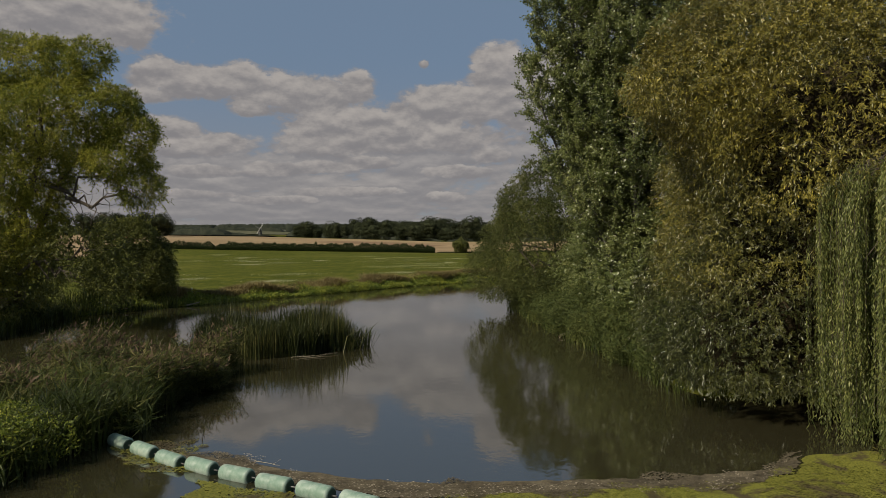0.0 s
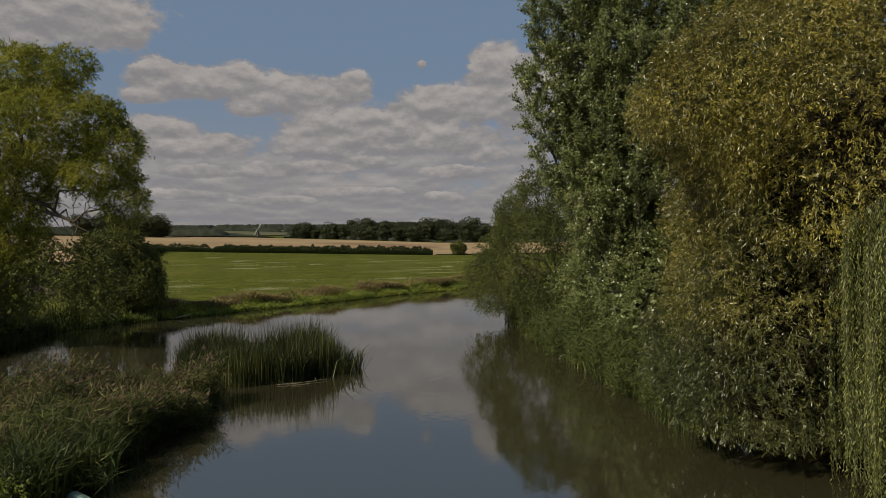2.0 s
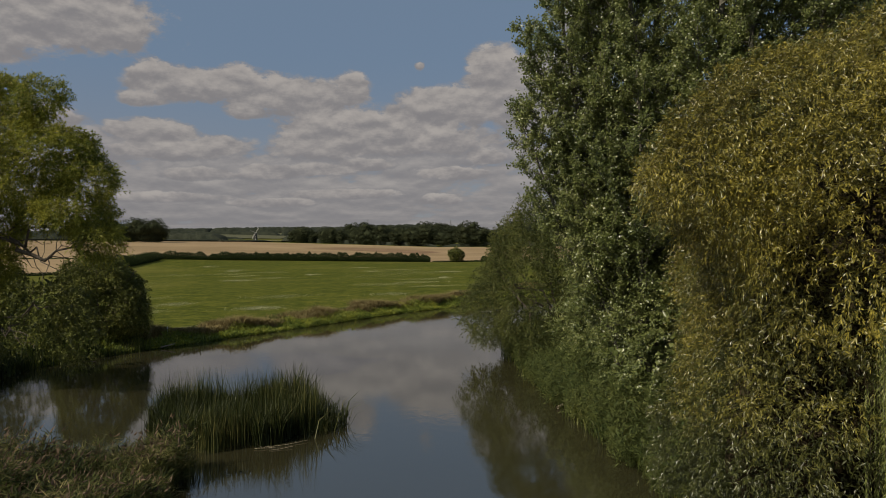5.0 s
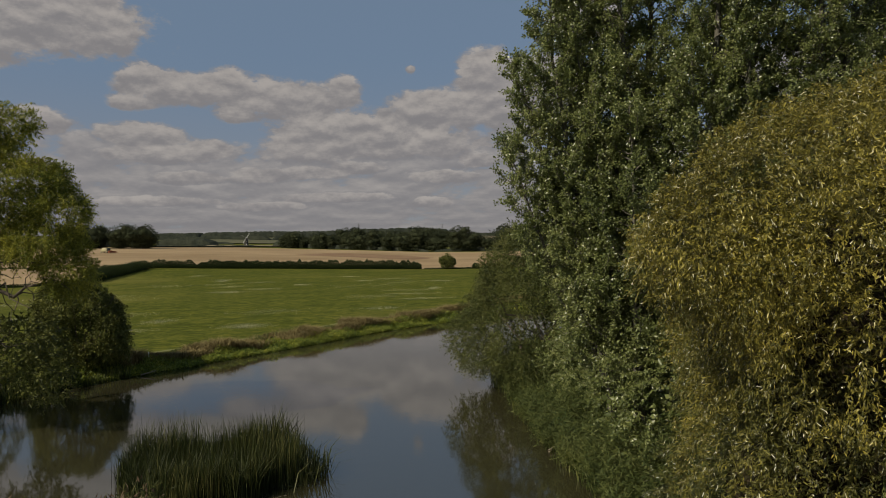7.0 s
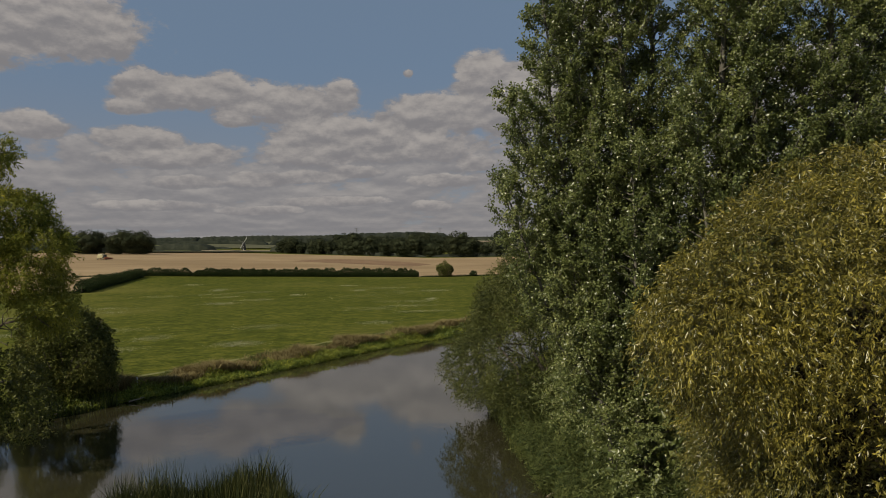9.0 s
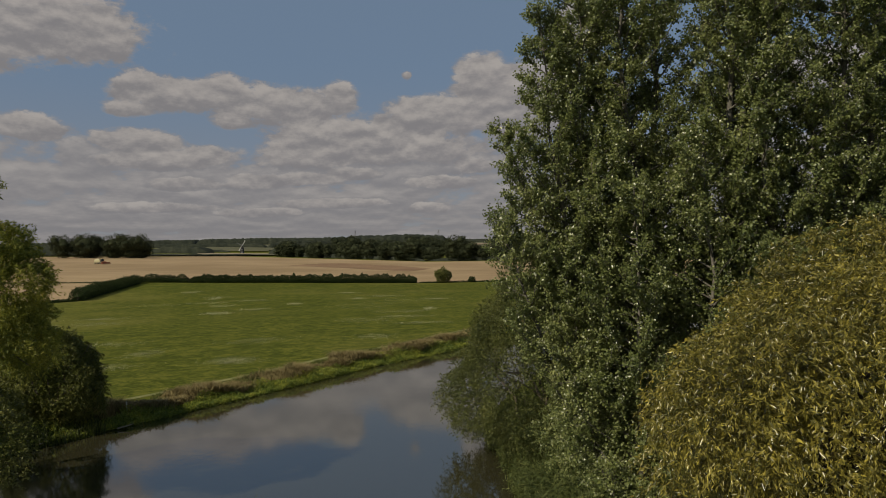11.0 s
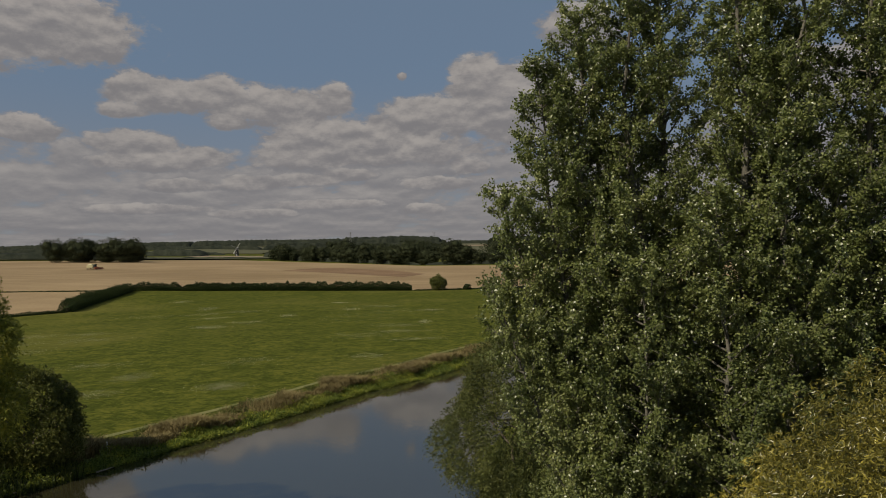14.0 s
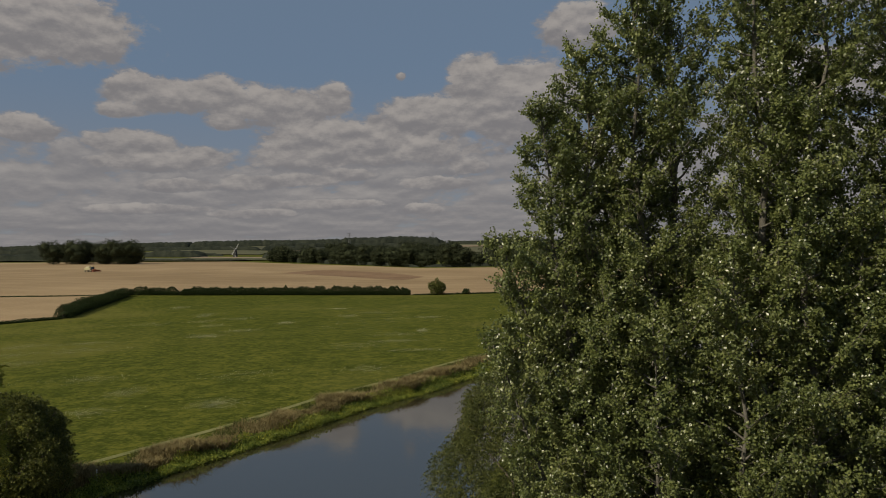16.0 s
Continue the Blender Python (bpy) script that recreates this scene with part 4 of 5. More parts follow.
hedge("low_hedge", "rough grassy ditch line beside the stubble", [(-91, 196), (-102, 187), (-160, 160)], 0.7, 1.4, 8000, 75)
hedge("low_hedge", "thin field boundary across the stubble", [(-106, 266), (-144, 260), (-240, 248)], 0.4, 1.0, 8000, 76)


def crown_tree(name, label, seed, high, wide, mat, n=1300, leaf=0.75):
    """A round broadleaf tree as seen from far off."""
    g = np.random.default_rng(seed)
    t = thing(name, label, "tree")
    lobes = [(0, 0, high * 0.55, wide * 0.40, wide * 0.40, high * 0.42), (0, 0, high * 0.22, wide * 0.34, wide * 0.34, high * 0.22)]
    for i in range(8):
        a = g.uniform(0, 6.28)
        lobes.append((math.cos(a) * wide * 0.27, math.sin(a) * wide * 0.27, high * g.uniform(0.34, 0.8), wide * 0.24, wide * 0.24, high * 0.19))
    part("crown", foliage("crown", np.array(lobes), n // 4, 4, leaf * 0.9, (leaf, leaf * 0.7), mat, seed, depth=0.10, lump=0.20, lump_freq=1.6, gaps=0.08, floor=high * 0.02, droop=0.0), t)
    vs, fs, at = [], [], 0
    for x, y, z, rx, ry, rz in lobes:
        th, ph = np.meshgrid(np.linspace(0, 2 * np.pi, 13)[:-1], np.linspace(0.15, np.pi - 0.15, 8))
        w = 0.60 * (1 + 0.14 * np.sin(3 * th + z) * np.sin(4 * ph + x))
        vs.append(np.stack([x + rx * w * np.cos(th) * np.sin(ph), y + ry * w * np.sin(th) * np.sin(ph), np.maximum(z + rz * w * np.cos(ph), 0.1)], -1).reshape(-1, 3))
        i0, j0 = np.meshgrid(np.arange(7), np.arange(12), indexing="ij")
        q = np.stack([i0 * 12 + j0, i0 * 12 + (j0 + 1) % 12, (i0 + 1) * 12 + (j0 + 1) % 12, (i0 + 1) * 12 + j0], -1).reshape(-1, 4)
        fs.append(q + at)
        at += 96
    part("inner_crown", mesh_of("inner_crown", np.concatenate(vs), np.concatenate(fs), mat), t)
    part("trunk", tubes("trunk", [limb((0, 0, -0.5), (0, 0, high * 0.6), high * 0.025, high * 0.01, g, 0.02)], M_BARK, 6), t)
    return t


def plant(source, spots, seed, lo=0.85, hi=1.15):
    g = np.random.default_rng(seed)
    for i, (x, y) in enumerate(spots):
        s = g.uniform(lo, hi)
        src = source[g.integers(len(source))]
        m = pose(x, y, ground_z(x, y), 0, 0, g.uniform(0, 360))
        o = copy_thing(src, m)
        o.scale = (s, s, s * g.uniform(0.92, 1.08))


def far_set(label, group, seeds, high, wide, n, leaf):
    out = []
    for s in seeds:
        t = crown_tree("broadleaf_tree", label, s, high, wide, M_FAR, n, leaf)
        out.append(tagged(t, group=group))
    return out


g = np.random.default_rng(5)
copse = far_set("dark full-crowned oak in the field copse", "trees of the copse", (101, 102, 103), 21.5, 25.0, 12000, 0.55)
spots = [(-315 + 8.4 * i + g.normal() * 1.5, 644 + g.normal() * 7) for i in range(9)]
for t, (x, y) in zip(copse, [(-250, 634), (-272, 636), (-296, 634)]):
    t.location = (x, y, ground_z(x, y))
plant(copse, spots, 1, 0.65, 1.12)
wood = far_set("dark broadleaf tree at the wood's edge", "trees of the wood", (111, 112, 113, 114), 15.5, 18.5, 6000, 0.62)
for t, (x, y) in zip(wood, [(-132, 690), (-104, 662), (-60, 612), (-20, 570)]):
    t.location = (x, y, ground_z(x, y))
line = []
for i in range(38):
    u = i / 37
    x = -140 + 402 * u
    y = np.interp(x, [-190, -158, 0, 210, 300], [735, 708, 551, 456, 430]) + g.uniform(0, 9)
    line.append((x + g.normal() * 2, y + 4))
for i in range(28):
    x = -135 + 385 * i / 27
    line.append((x + g.normal() * 3, np.interp(x, [-190, 0, 210, 300], [755, 575, 480, 460]) + g.uniform(0, 20)))
plant(wood, line, 2, 0.6, 1.25)


def canopy(label, a, b, high, deep, seed):
    """Woodland too far off to tell its trees apart: a lumpy roof of crowns."""
    a, b = np.asarray(a, float), np.asarray(b, float)
    nu, nv = int(np.linalg.norm(b - a) / 4.5) + 2, max(5, int(deep / 6))
    u, v = np.linspace(0, 1, nu), np.r_[0, 0.03, np.linspace(0.1, 1, nv)]
    U, V = np.meshgrid(u, v)
    p = a + (b - a) * U.reshape(-1, 1) + np.array([0, deep]) * V.reshape(-1, 1)
    p += np.stack([waves(p / 9, 1.0, seed), waves(p / 9, 1.0, seed + 4)], 1) * 1.5
    h = high * (0.76 + 0.10 * waves(p / 40, 1.0, seed + 1, 1) + 0.13 * np.abs(waves(p / 9, 1.0, seed + 2, 2)) + 0.10 * waves(p / 3, 1.0, seed + 3, 2))
    h *= np.clip(np.minimum(U.ravel(), 1 - U.ravel()) * nu / 4, 0.0, 1) ** 0.5
    h = np.where(V.ravel() < 0.01, 0.0, np.maximum(h, 0.5))
    z = height(p) - 1.0 + h
    n = len(v)
    i = (np.arange(n - 1)[:, None] * nu + np.arange(nu - 1)[None, :]).reshape(-1, 1)
    tagged(new("far_wood", mesh_of("far_wood", np.column_stack([p, z]), i + np.array([0, 1, nu + 1, nu]), M_CANOPY)), label, "woodland", kind="stuff")


canopy("scrub along the foot of the wood", (-142, 704), (0, 552), 5.0, 12, 296)
canopy("scrub along the foot of the wood", (0, 552), (250, 446), 5.0, 12, 297)
for k, (a, b, h, d) in enumerate([((-760, 790), (-345, 770), 10, 40), ((-340, 770), (-180, 790), 3.5, 10), ((-225, 1010), (-150, 1000), 12, 40), ((-440, 1150), (-345, 1145), 13, 30),
                                  ((-700, 1230), (-330, 1215), 6, 12), ((-270, 1250), (60, 1230), 7, 20)]):
    canopy("dark hedgerow trees on the rising fields", a, b, h, d, 300 + k)
for k, (a, b, h, d) in enumerate([((-2300, 2700), (-900, 2800), 22, 150), ((-900, 2800), (100, 2850), 24, 150), ((100, 2850), (1700, 2800), 15, 120), ((-1100, 1650), (-350, 1570), 10, 20), ((-350, 1570), (70, 1570), 12, 30),
                                  ((-420, 1980), (120, 2080), 15, 60), ((-1500, 1500), (-700, 1580), 14, 50), ((-260, 2300), (70, 2350), 32, 120), ((210, 2350), (420, 2350), 26, 60), ((450, 2300), (820, 2300), 12, 40)]):
    canopy("far dark woods on the hills", a, b, h, d, 330 + k)

# lone bushes at the hedge end
lone = crown_tree("hedge_bush", "single round hawthorn bush at the hedge end", 121, 5.4, 6.4, M_BUSH, 5000, 0.34)
lone.location = (6.6, 266, ground_z(6.6, 266))
small = crown_tree("hedge_bush", "small low bush on the meadow edge", 122, 2.0, 2.8, M_HEDGE, 700, 0.35)
small.location = (16.8, 265, ground_z(16.8, 265))


# ---- reeds and waterside plants ----
def inside(poly, p):
    poly = np.asarray(poly, float)
    odd = np.zeros(len(p), bool)
    for (ax, ay), (bx, by) in zip(poly, np.roll(poly, -1, 0)):
        odd ^= ((ay > p[:, 1]) != (by > p[:, 1])) & (p[:, 0] < (bx - ax) * (p[:, 1] - ay) / (by - ay + 1e-12) + ax)
    return odd


def scatter(poly, n, seed, clump=0.0, edge=0.0):
    """Points in a polygon, thinned out in patches."""
    poly = np.asarray(poly, float)
    g = np.random.default_rng(seed)
    out = []
    lo, hi = poly.min(0) - 1.0 * (edge > 0), poly.max(0) + 1.0 * (edge > 0)
    have = 0
    while have < n:
        p = g.uniform(lo, hi, (n * 2, 2))
        q = p + 0.35 * np.stack([waves(p, 2.2, seed), waves(p, 2.2, seed + 9)], 1) if edge else p
        keep = inside(poly, q)
        if clump:
            keep &= waves(p, 1.6, seed + 3) + g.normal(size=len(p)) * 0.6 > -1 + clump
        out.append(p[keep])
        have += keep.sum()
    return np.concatenate(out)[:n]


def stuff(name, me, label, category):
    return tagged(new(name, me), label, category, kind="stuff")


def on_ground(p, lift=0.0, least=-0.05):
    return np.column_stack([p, np.maximum(height(p), least) + lift])


RUSH = [(-4.1, 33.6), (-4.4, 31.6), (-5.7, 29.8), (-7.7, 28.4), (-9.8, 29.6), (-11.6, 32.8), (-9, 35.6), (-5.6, 35.6)]
MID = [(-7.7, 27.0), (-7.4, 25), (-7.6, 20), (-8.0, 17.6), (-12, 17.5), (-14.6, 20.5), (-14.0, 24.2), (-11.5, 26.0), (-9.2, 27.2)]
FRONT = [(-7.7, 19.5), (-7.4, 16.2), (-8.2, 13.6), (-9.4, 9.5), (-14, 9), (-14, 19)]
p = scatter(RUSH, 9000, 201, 0.55, 1)
stuff("bulrushes", blades("bulrushes", on_ground(p), (1.42 + 0.42 * waves(p, 1.5, 4)) * np.clip(0.5 + 0.45 * (-3.7 - p[:, 0]), 0.45, 1.0), 0.036, 0.34, M_RUSH, 202), "dense bed of dark green bulrushes standing in the water", "reeds")
p = scatter(RUSH, 2600, 215, 0.3, 1)
stuff("bulrush_spikes", blades("bulrush_spikes", on_ground(p), 1.95 + 0.35 * waves(p, 1.1, 5), 0.022, 0.16, M_RUSH, 216, 0.8), "thin tall spikes standing above the bulrushes", "reeds")
p = np.column_stack([gx := np.random.default_rng(217).normal(-4.0, 0.35, 260), 32.2 + (gx + 4.0) * 0.6 + np.random.default_rng(218).normal(0, 0.8, 260)])
stuff("bulrushes", blades("bulrushes", on_ground(p), 1.2 + 0 * gx, 0.03, 1.0, M_RUSH, 219), "loose rushes leaning out over the water", "reeds")


def leafy_reeds(name, poly, n, high, per, leaf, mat, seed, label):
    """Reed stems with long drooping leaves along their upper part."""
    g = np.random.default_rng(seed)
    p = scatter(poly, n, seed, 0.6, 1)
    hh = high * np.clip(1 + 0.34 * waves(p, 1.3, seed + 2), 0.45, 1.5) * g.uniform(0.7, 1.15, n)
    foot = on_ground(p)
    tilt = g.normal(size=(n, 2)) * 0.13
    s = g.uniform(0.12, 1.0, (n, per))
    pts = np.repeat(foot, per, 0)
    up = (np.repeat(hh, per) * s.ravel())
    pts[:, 2] += up
    pts[:, :2] += np.repeat(tilt, per, 0) * up[:, None]
    a = g.uniform(0, 6.283, n * per)
    ax = unit(np.stack([np.cos(a), np.sin(a), g.normal(size=n * per) * 0.45 + 0.35], 1))
    side = unit(np.cross(ax, np.array([0, 0, 1.0])) + g.normal(size=ax.shape) * 0.35)
    stuff(name, leaves(name, pts, ax, side, leaf[0] * g.uniform(0.6, 1.3, n * per), leaf[1] * g.uniform(0.7, 1.3, n * per), 0.25, mat), label, "reeds")
    return foot, hh, tilt


foot, hh, tilt = leafy_reeds("reed_grass", MID, 5200, 1.15, 10, (0.36, 0.034), M_GRASSREED, 203, "tangled leafy reed grass with faded tips")
p = scatter(MID, 9000, 204, 0.1, 1)
stuff("reed_stems", blades("reed_stems", on_ground(p), 1.05 + 0.2 * waves(p, 0.9, 5), 0.022, 0.45, M_GRASSREED, 214), "thin upright stems in the reed grass", "reeds")
gs = np.random.default_rng(206)
pick = gs.choice(len(foot), 2600, replace=False)
top_at = foot[pick] + np.column_stack([tilt[pick] * hh[pick, None], hh[pick] * 1.0])
ax = unit(gs.normal(size=(2600, 3)) * 0.5 + np.array([0.45, 0, 0.7]))
stuff("seed_heads", leaves("seed_heads", top_at, ax, unit(np.cross(ax, gs.normal(size=ax.shape))), gs.uniform(0.14, 0.28, 2600), gs.uniform(0.035, 0.065, 2600), 0.3, M_SEED), "drooping brown seed heads over the reed grass", "reeds")
leafy_reeds("rank_grass", FRONT, 3800, 1.05, 9, (0.42, 0.032), M_REED, 207, "tall rank grass and reeds on the near bank")
p = scatter(FRONT, 8000, 208, 0.1, 1)
stuff("rank_stems", blades("rank_stems", on_ground(p), 1.15 + 0.3 * waves(p, 1.1, 6), 0.04, 0.5, M_REED, 218), "long bent blades of rank grass", "reeds")
p = scatter([(-7.7, 14.5), (-8.8, 12.6), (-10.4, 12.8), (-10.6, 15.2), (-8.6, 16.0)], 8000, 209, 0.7, 1)
ax = unit(gs.normal(size=(len(p), 3)) + np.array([0, 0, 0.4]))
stuff("waterside_herbs", leaves("waterside_herbs", on_ground(p) + np.column_stack([0 * p, gs.uniform(0.4, 1.20, len(p)) + 0.2 * waves(p, 2.0, 12)]), ax, unit(np.cross(ax, gs.normal(size=ax.shape))), gs.uniform(0.05, 0.10, len(p)), gs.uniform(0.025, 0.05, len(p)), 0.2, M_HERB), "bright green herbs at the edge of the reeds", "plants")


def along(line, n, d0, d1, seed):
    """Points beside a line, between two distances to its left."""
    g = np.random.default_rng(seed)
    line = np.asarray(line, float)
    s = np.r_[0, np.cumsum(np.linalg.norm(np.diff(line, axis=0), axis=1))]
    u = g.uniform(0, s[-1], n)
    t = unit(np.stack([np.gradient(line[:, 0], s), np.gradient(line[:, 1], s)], 1))
    p = np.stack([np.interp(u, s, line[:, 0]), np.interp(u, s, line[:, 1])], 1)
    k = np.stack([np.interp(u, s, -t[:, 1]), np.interp(u, s, t[:, 0])], 1)
    ph = np.column_stack([u, 0 * u])
    w = 1 + 0.28 * waves(ph, 0.9, seed + 1)
    return p + k * ((d0 + (d1 - d0) * g.uniform(0, 1, n)) * w)[:, None], u


LEFT = np.array([(-25.6, 49.0), (-24, 52.8), (-21.4, 56.8), (-18, 62.3), (-11.2, 73), (-4.7, 84.5), (2.8, 94.3), (7.5, 102.3), (16, 114), (28, 125)])


def herbs(name, p, hi, size, mat, seed, label):
    g = np.random.default_rng(seed)
    n = len(p)
    top = hi * (0.65 + 0.35 * waves(p, 1.1, seed))
    z = np.maximum(0.08, top) * g.uniform(0.05, 1, n)
    ax = unit(g.normal(size=(n, 3)) * 0.8 + np.array([0, 0, 0.5]))
    side = unit(np.cross(ax, g.normal(size=(n, 3)) + np.array([0, -0.6, 0.6])))
    stuff(name, leaves(name, on_ground(p, 0, 0.0) + np.column_stack([0 * p, z]), ax, side, size * g.uniform(0.6, 1.4, n), size * 0.42 * g.uniform(0.7, 1.3, n), 0.2, mat), label, "plants")


p, u = along(LEFT, 44000, -0.45, 1.5, 221)
herbs("waterside_herbs", p, 0.72, 0.20, M_HERB, 222, "bright green waterside plants along the far bank")
p, u = along(LEFT[2:], 46000, 1.1, 4.2, 223)
keep = waves(p, 0.35, 7) + np.random.default_rng(2).normal(size=len(p)) * 0.6 > -0.9
stuff("dry_grass", blades("dry_grass", on_ground(p[keep]), np.clip(0.90 + 0.34 * waves(p[keep], 0.7, 8), 0.25, 1.3), 0.06, 0.85, M_DRY, 224), "brown dry grass and docks on the bank top", "grass")
p, u = along(LEFT[2:], 12000, 3.0, 5.2, 225)
stuff("bank_grass", blades("bank_grass", on_ground(p), 0.40 + 0.12 * waves(p, 0.8, 9), 0.06, 0.9, M_TUFT, 226), "long green grass on the bank top", "grass")
RIGHT = np.array([(5.0, 58), (4.9, 52), (5.3, 46), (5.9, 35), (6.8, 27), (6.9, 21), (7.6, 18), (10, 17)], float)
BANK = [(4.6, 52), (5.0, 46), (5.5, 35), (6.4, 27), (6.7, 22), (9.0, 22), (9.5, 28), (8.6, 36), (8.2, 46), (7.5, 53)]
leafy_reeds("bank_herbs", BANK, 8000, 1.9, 10, (0.24, 0.045), M_BANKHERB, 231, "tall green herbs on the bank under the poplars")
p, u = along(RIGHT[1:6], 3000, -0.4, 1.6, 233)
stuff("bank_reeds", blades("bank_reeds", on_ground(p), 1.0 + 0.2 * waves(p, 0.9, 3), 0.03, 0.6, M_REED, 234), "reeds and long grass at the foot of the trees", "reeds")
WEST = np.array([(-15, 20), (-20.5, 27), (-23.0, 34), (-24, 40), (-25.5, 45), (-25.6, 49), (-24, 52.8), (-21.4, 56.8)], float)
p, u = along(WEST, 9000, -0.6, 2.2, 235)
stuff("bank_reeds", blades("bank_reeds", on_ground(p), 1.1 + 0.3 * waves(p, 0.9, 13), 0.05, 0.5, M_REED, 236), "reeds at the foot of the willow", "reeds")

# meadow: drifts of white flowers
gm = np.random.default_rng(240)
drift = [(-63, 178, 5, 1.6), (-46, 172, 3, 1.2), (-42, 152, 3, 1.2), (-36, 160, 3.5, 1.2), (-14, 165, 9, 5), (-5, 178, 8, 4), (-54, 100, 3, 1.0), (-33, 84, 2.2, 0.9), (-42, 104, 4, 1.4), (-22, 104, 4, 1.4), (-60, 120, 4, 1.4), (-10, 130, 5, 1.6)]
drift += [(gm.uniform(-80, 10), gm.uniform(85, 220), gm.uniform(1, 5), gm.uniform(0.4, 1.6)) for _ in range(26)]
q = np.concatenate([np.column_stack([gm.normal(x, w * 0.6, 330), gm.normal(y, d * 1.4, 330)]) for x, y, w, d in drift])
q = q[river_distance(q) > 7.5]
ax = unit(gm.normal(size=(len(q), 3)) * 0.6 + np.array([0, 0, 0.3]))
stuff("white_flowers", leaves("white_flowers", on_ground(q, 0.2), ax, unit(np.cross(ax, gm.normal(size=ax.shape))), gm.uniform(0.06, 0.13, len(q)), gm.uniform(0.05, 0.09, len(q)), 0.1, M_FLOWER), "drifts of small white meadow flowers", "flowers")


# ---- the boom of floats and the floating weed ----
M_FLOAT = rough_mat("float_plastic", (0.150, 0.240, 0.180), (0.330, 0.400, 0.335), 1.6, 0.5, 6.0, 0.15, 0.01, 0.4)
M_CAP = painted("float_end", (0.045, 0.085, 0.06), 0.5, 0.0, 0.3)
M_STEEL = painted("steel", (0.25, 0.25, 0.24), 0.45, 0.8, 0.4)


def lathe(profile, sides=24):
    """A round body along x from (x, radius) pairs."""
    bm = bmesh.new()
    rings = []
    for x, r in profile:
        rings.append([bm.verts.new((x, r * math.cos(a), r * math.sin(a))) for a in np.linspace(0, 2 * math.pi, sides, endpoint=False)])
    for a, b in zip(rings, rings[1:]):
        for i in range(sides):
            bm.faces.new((a[i], a[(i + 1) % sides], b[(i + 1) % sides], b[i]))
    bm.faces.new(rings[0][::-1]), bm.faces.new(rings[-1])
    return bm


boom = thing("float_boom", "boom of pale green plastic floats strung across the water", "boom", (-5.0, 14.1, 0))
BOOM = [(-7.25, 15.98), (-6.42, 15.27), (-5.62, 14.62), (-4.80, 14.08), (-3.96, 13.56), (-3.12, 13.04), (-2.28, 12.52), (-1.44, 12.02)]
first = None
for i, (x, y) in enumerate(BOOM):
    nx, ny = BOOM[min(i + 1, 7)]
    px, py = BOOM[max(i - 1, 0)]
    a = math.degrees(math.atan2(ny - py, nx - px))
    if first is None:
        R = 0.155
        f = part_bm("float", lathe([(-0.37, R * 0.80), (-0.345, R * 0.95), (-0.31, R), (-0.005, R), (0.0, R * 0.985), (0.005, R), (0.31, R), (0.345, R * 0.95), (0.37, R * 0.80)]), M_FLOAT, boom, "faded green plastic float", True)
        e = [part_bm("end_cap", lathe([(s * 0.371, R * 0.76), (s * 0.383, R * 0.70)] if s > 0 else [(-0.383, R * 0.70), (-0.371, R * 0.76)]), M_CAP, f, "dark green end") for s in (-1, 1)]
        rod = part_bm("link", lathe([(0.37, 0.016), (0.50, 0.016)], 8), M_STEEL, f, "steel link between floats")
        first = f
        f.matrix_basis = pose(x + 5.0, y - 14.1, 0.085, 6, 0, a)
    else:
        copy_thing(first, pose(x + 5.0, y - 14.1, 0.085 + 0.01 * math.sin(i * 2.3), 17 * i, 1.2 * math.sin(i), a + 2 * math.sin(i * 1.7)))


def weed_material():
    mat, n, b, out = material("duckweed", 0.75, 0.25)
    co = n.add("ShaderNodeTexCoord").outputs["Object"]
    big, small = n.noise(co, 1.1, 6.0, 0.65, 0.6), n.noise(co, 26.0, 3.0, 0.7)
    c = n.mix(n.smooth(small, 0.35, 0.65), rgb(0.100, 0.105, 0.016), rgb(0.190, 0.185, 0.030))
    c = n.mix(n.smooth(big, 0.47, 0.60), c, rgb(0.066, 0.052, 0.024))
    n.put(b.inputs["Base Color"], c)
    bump(n, b, small, 0.7, 0.01)
    return mat


M_WEED = weed_material()


def floating(name, poly, n, size, mat, seed, label, lift=0.006, clump=0.3):
    """A mat of small floating leaves in a region of the water."""
    g = np.random.default_rng(seed)
    p = scatter(poly, n, seed, clump, 1)
    n = len(p)
    a = g.uniform(0, 6.283, n)
    ax = np.stack([np.cos(a), np.sin(a), g.normal(size=n) * 0.06], 1)
    side = np.stack([-np.sin(a), np.cos(a), g.normal(size=n) * 0.06], 1)
    stuff(name, leaves(name, np.column_stack([p, lift + g.uniform(0, 0.008, n)]), ax, side, size * g.uniform(0.5, 1.4, n), size * 0.8 * g.uniform(0.5, 1.4, n), 0.0, mat), label, "weed")


def mat_sheet(name, outline, mat, label, z):
    """A ragged sheet of floating weed."""
    bm = bmesh.new()
    g = np.random.default_rng(len(outline))
    pts = np.asarray(outline, float)
    fine = []
    for a, b in zip(pts, np.roll(pts, -1, 0)):
        k = max(2, int(np.linalg.norm(b - a) / 0.12))
        for s in np.arange(k) / k:
            q = a + (b - a) * s
            fine.append(q + 0.10 * np.array([waves(q[None], 3.0, 5)[0], waves(q[None], 3.0, 6)[0]]) + g.normal(size=2) * 0.02)
    vs = [bm.verts.new((x, y, z)) for x, y in fine]
    bmesh.ops.triangulate(bm, faces=[bm.faces.new(vs)])
    me = bpy.data.meshes.new(name)
    bm.to_mesh(me)
    bm.free()
    me.materials.append(mat)
    stuff(name, me, label, "weed")


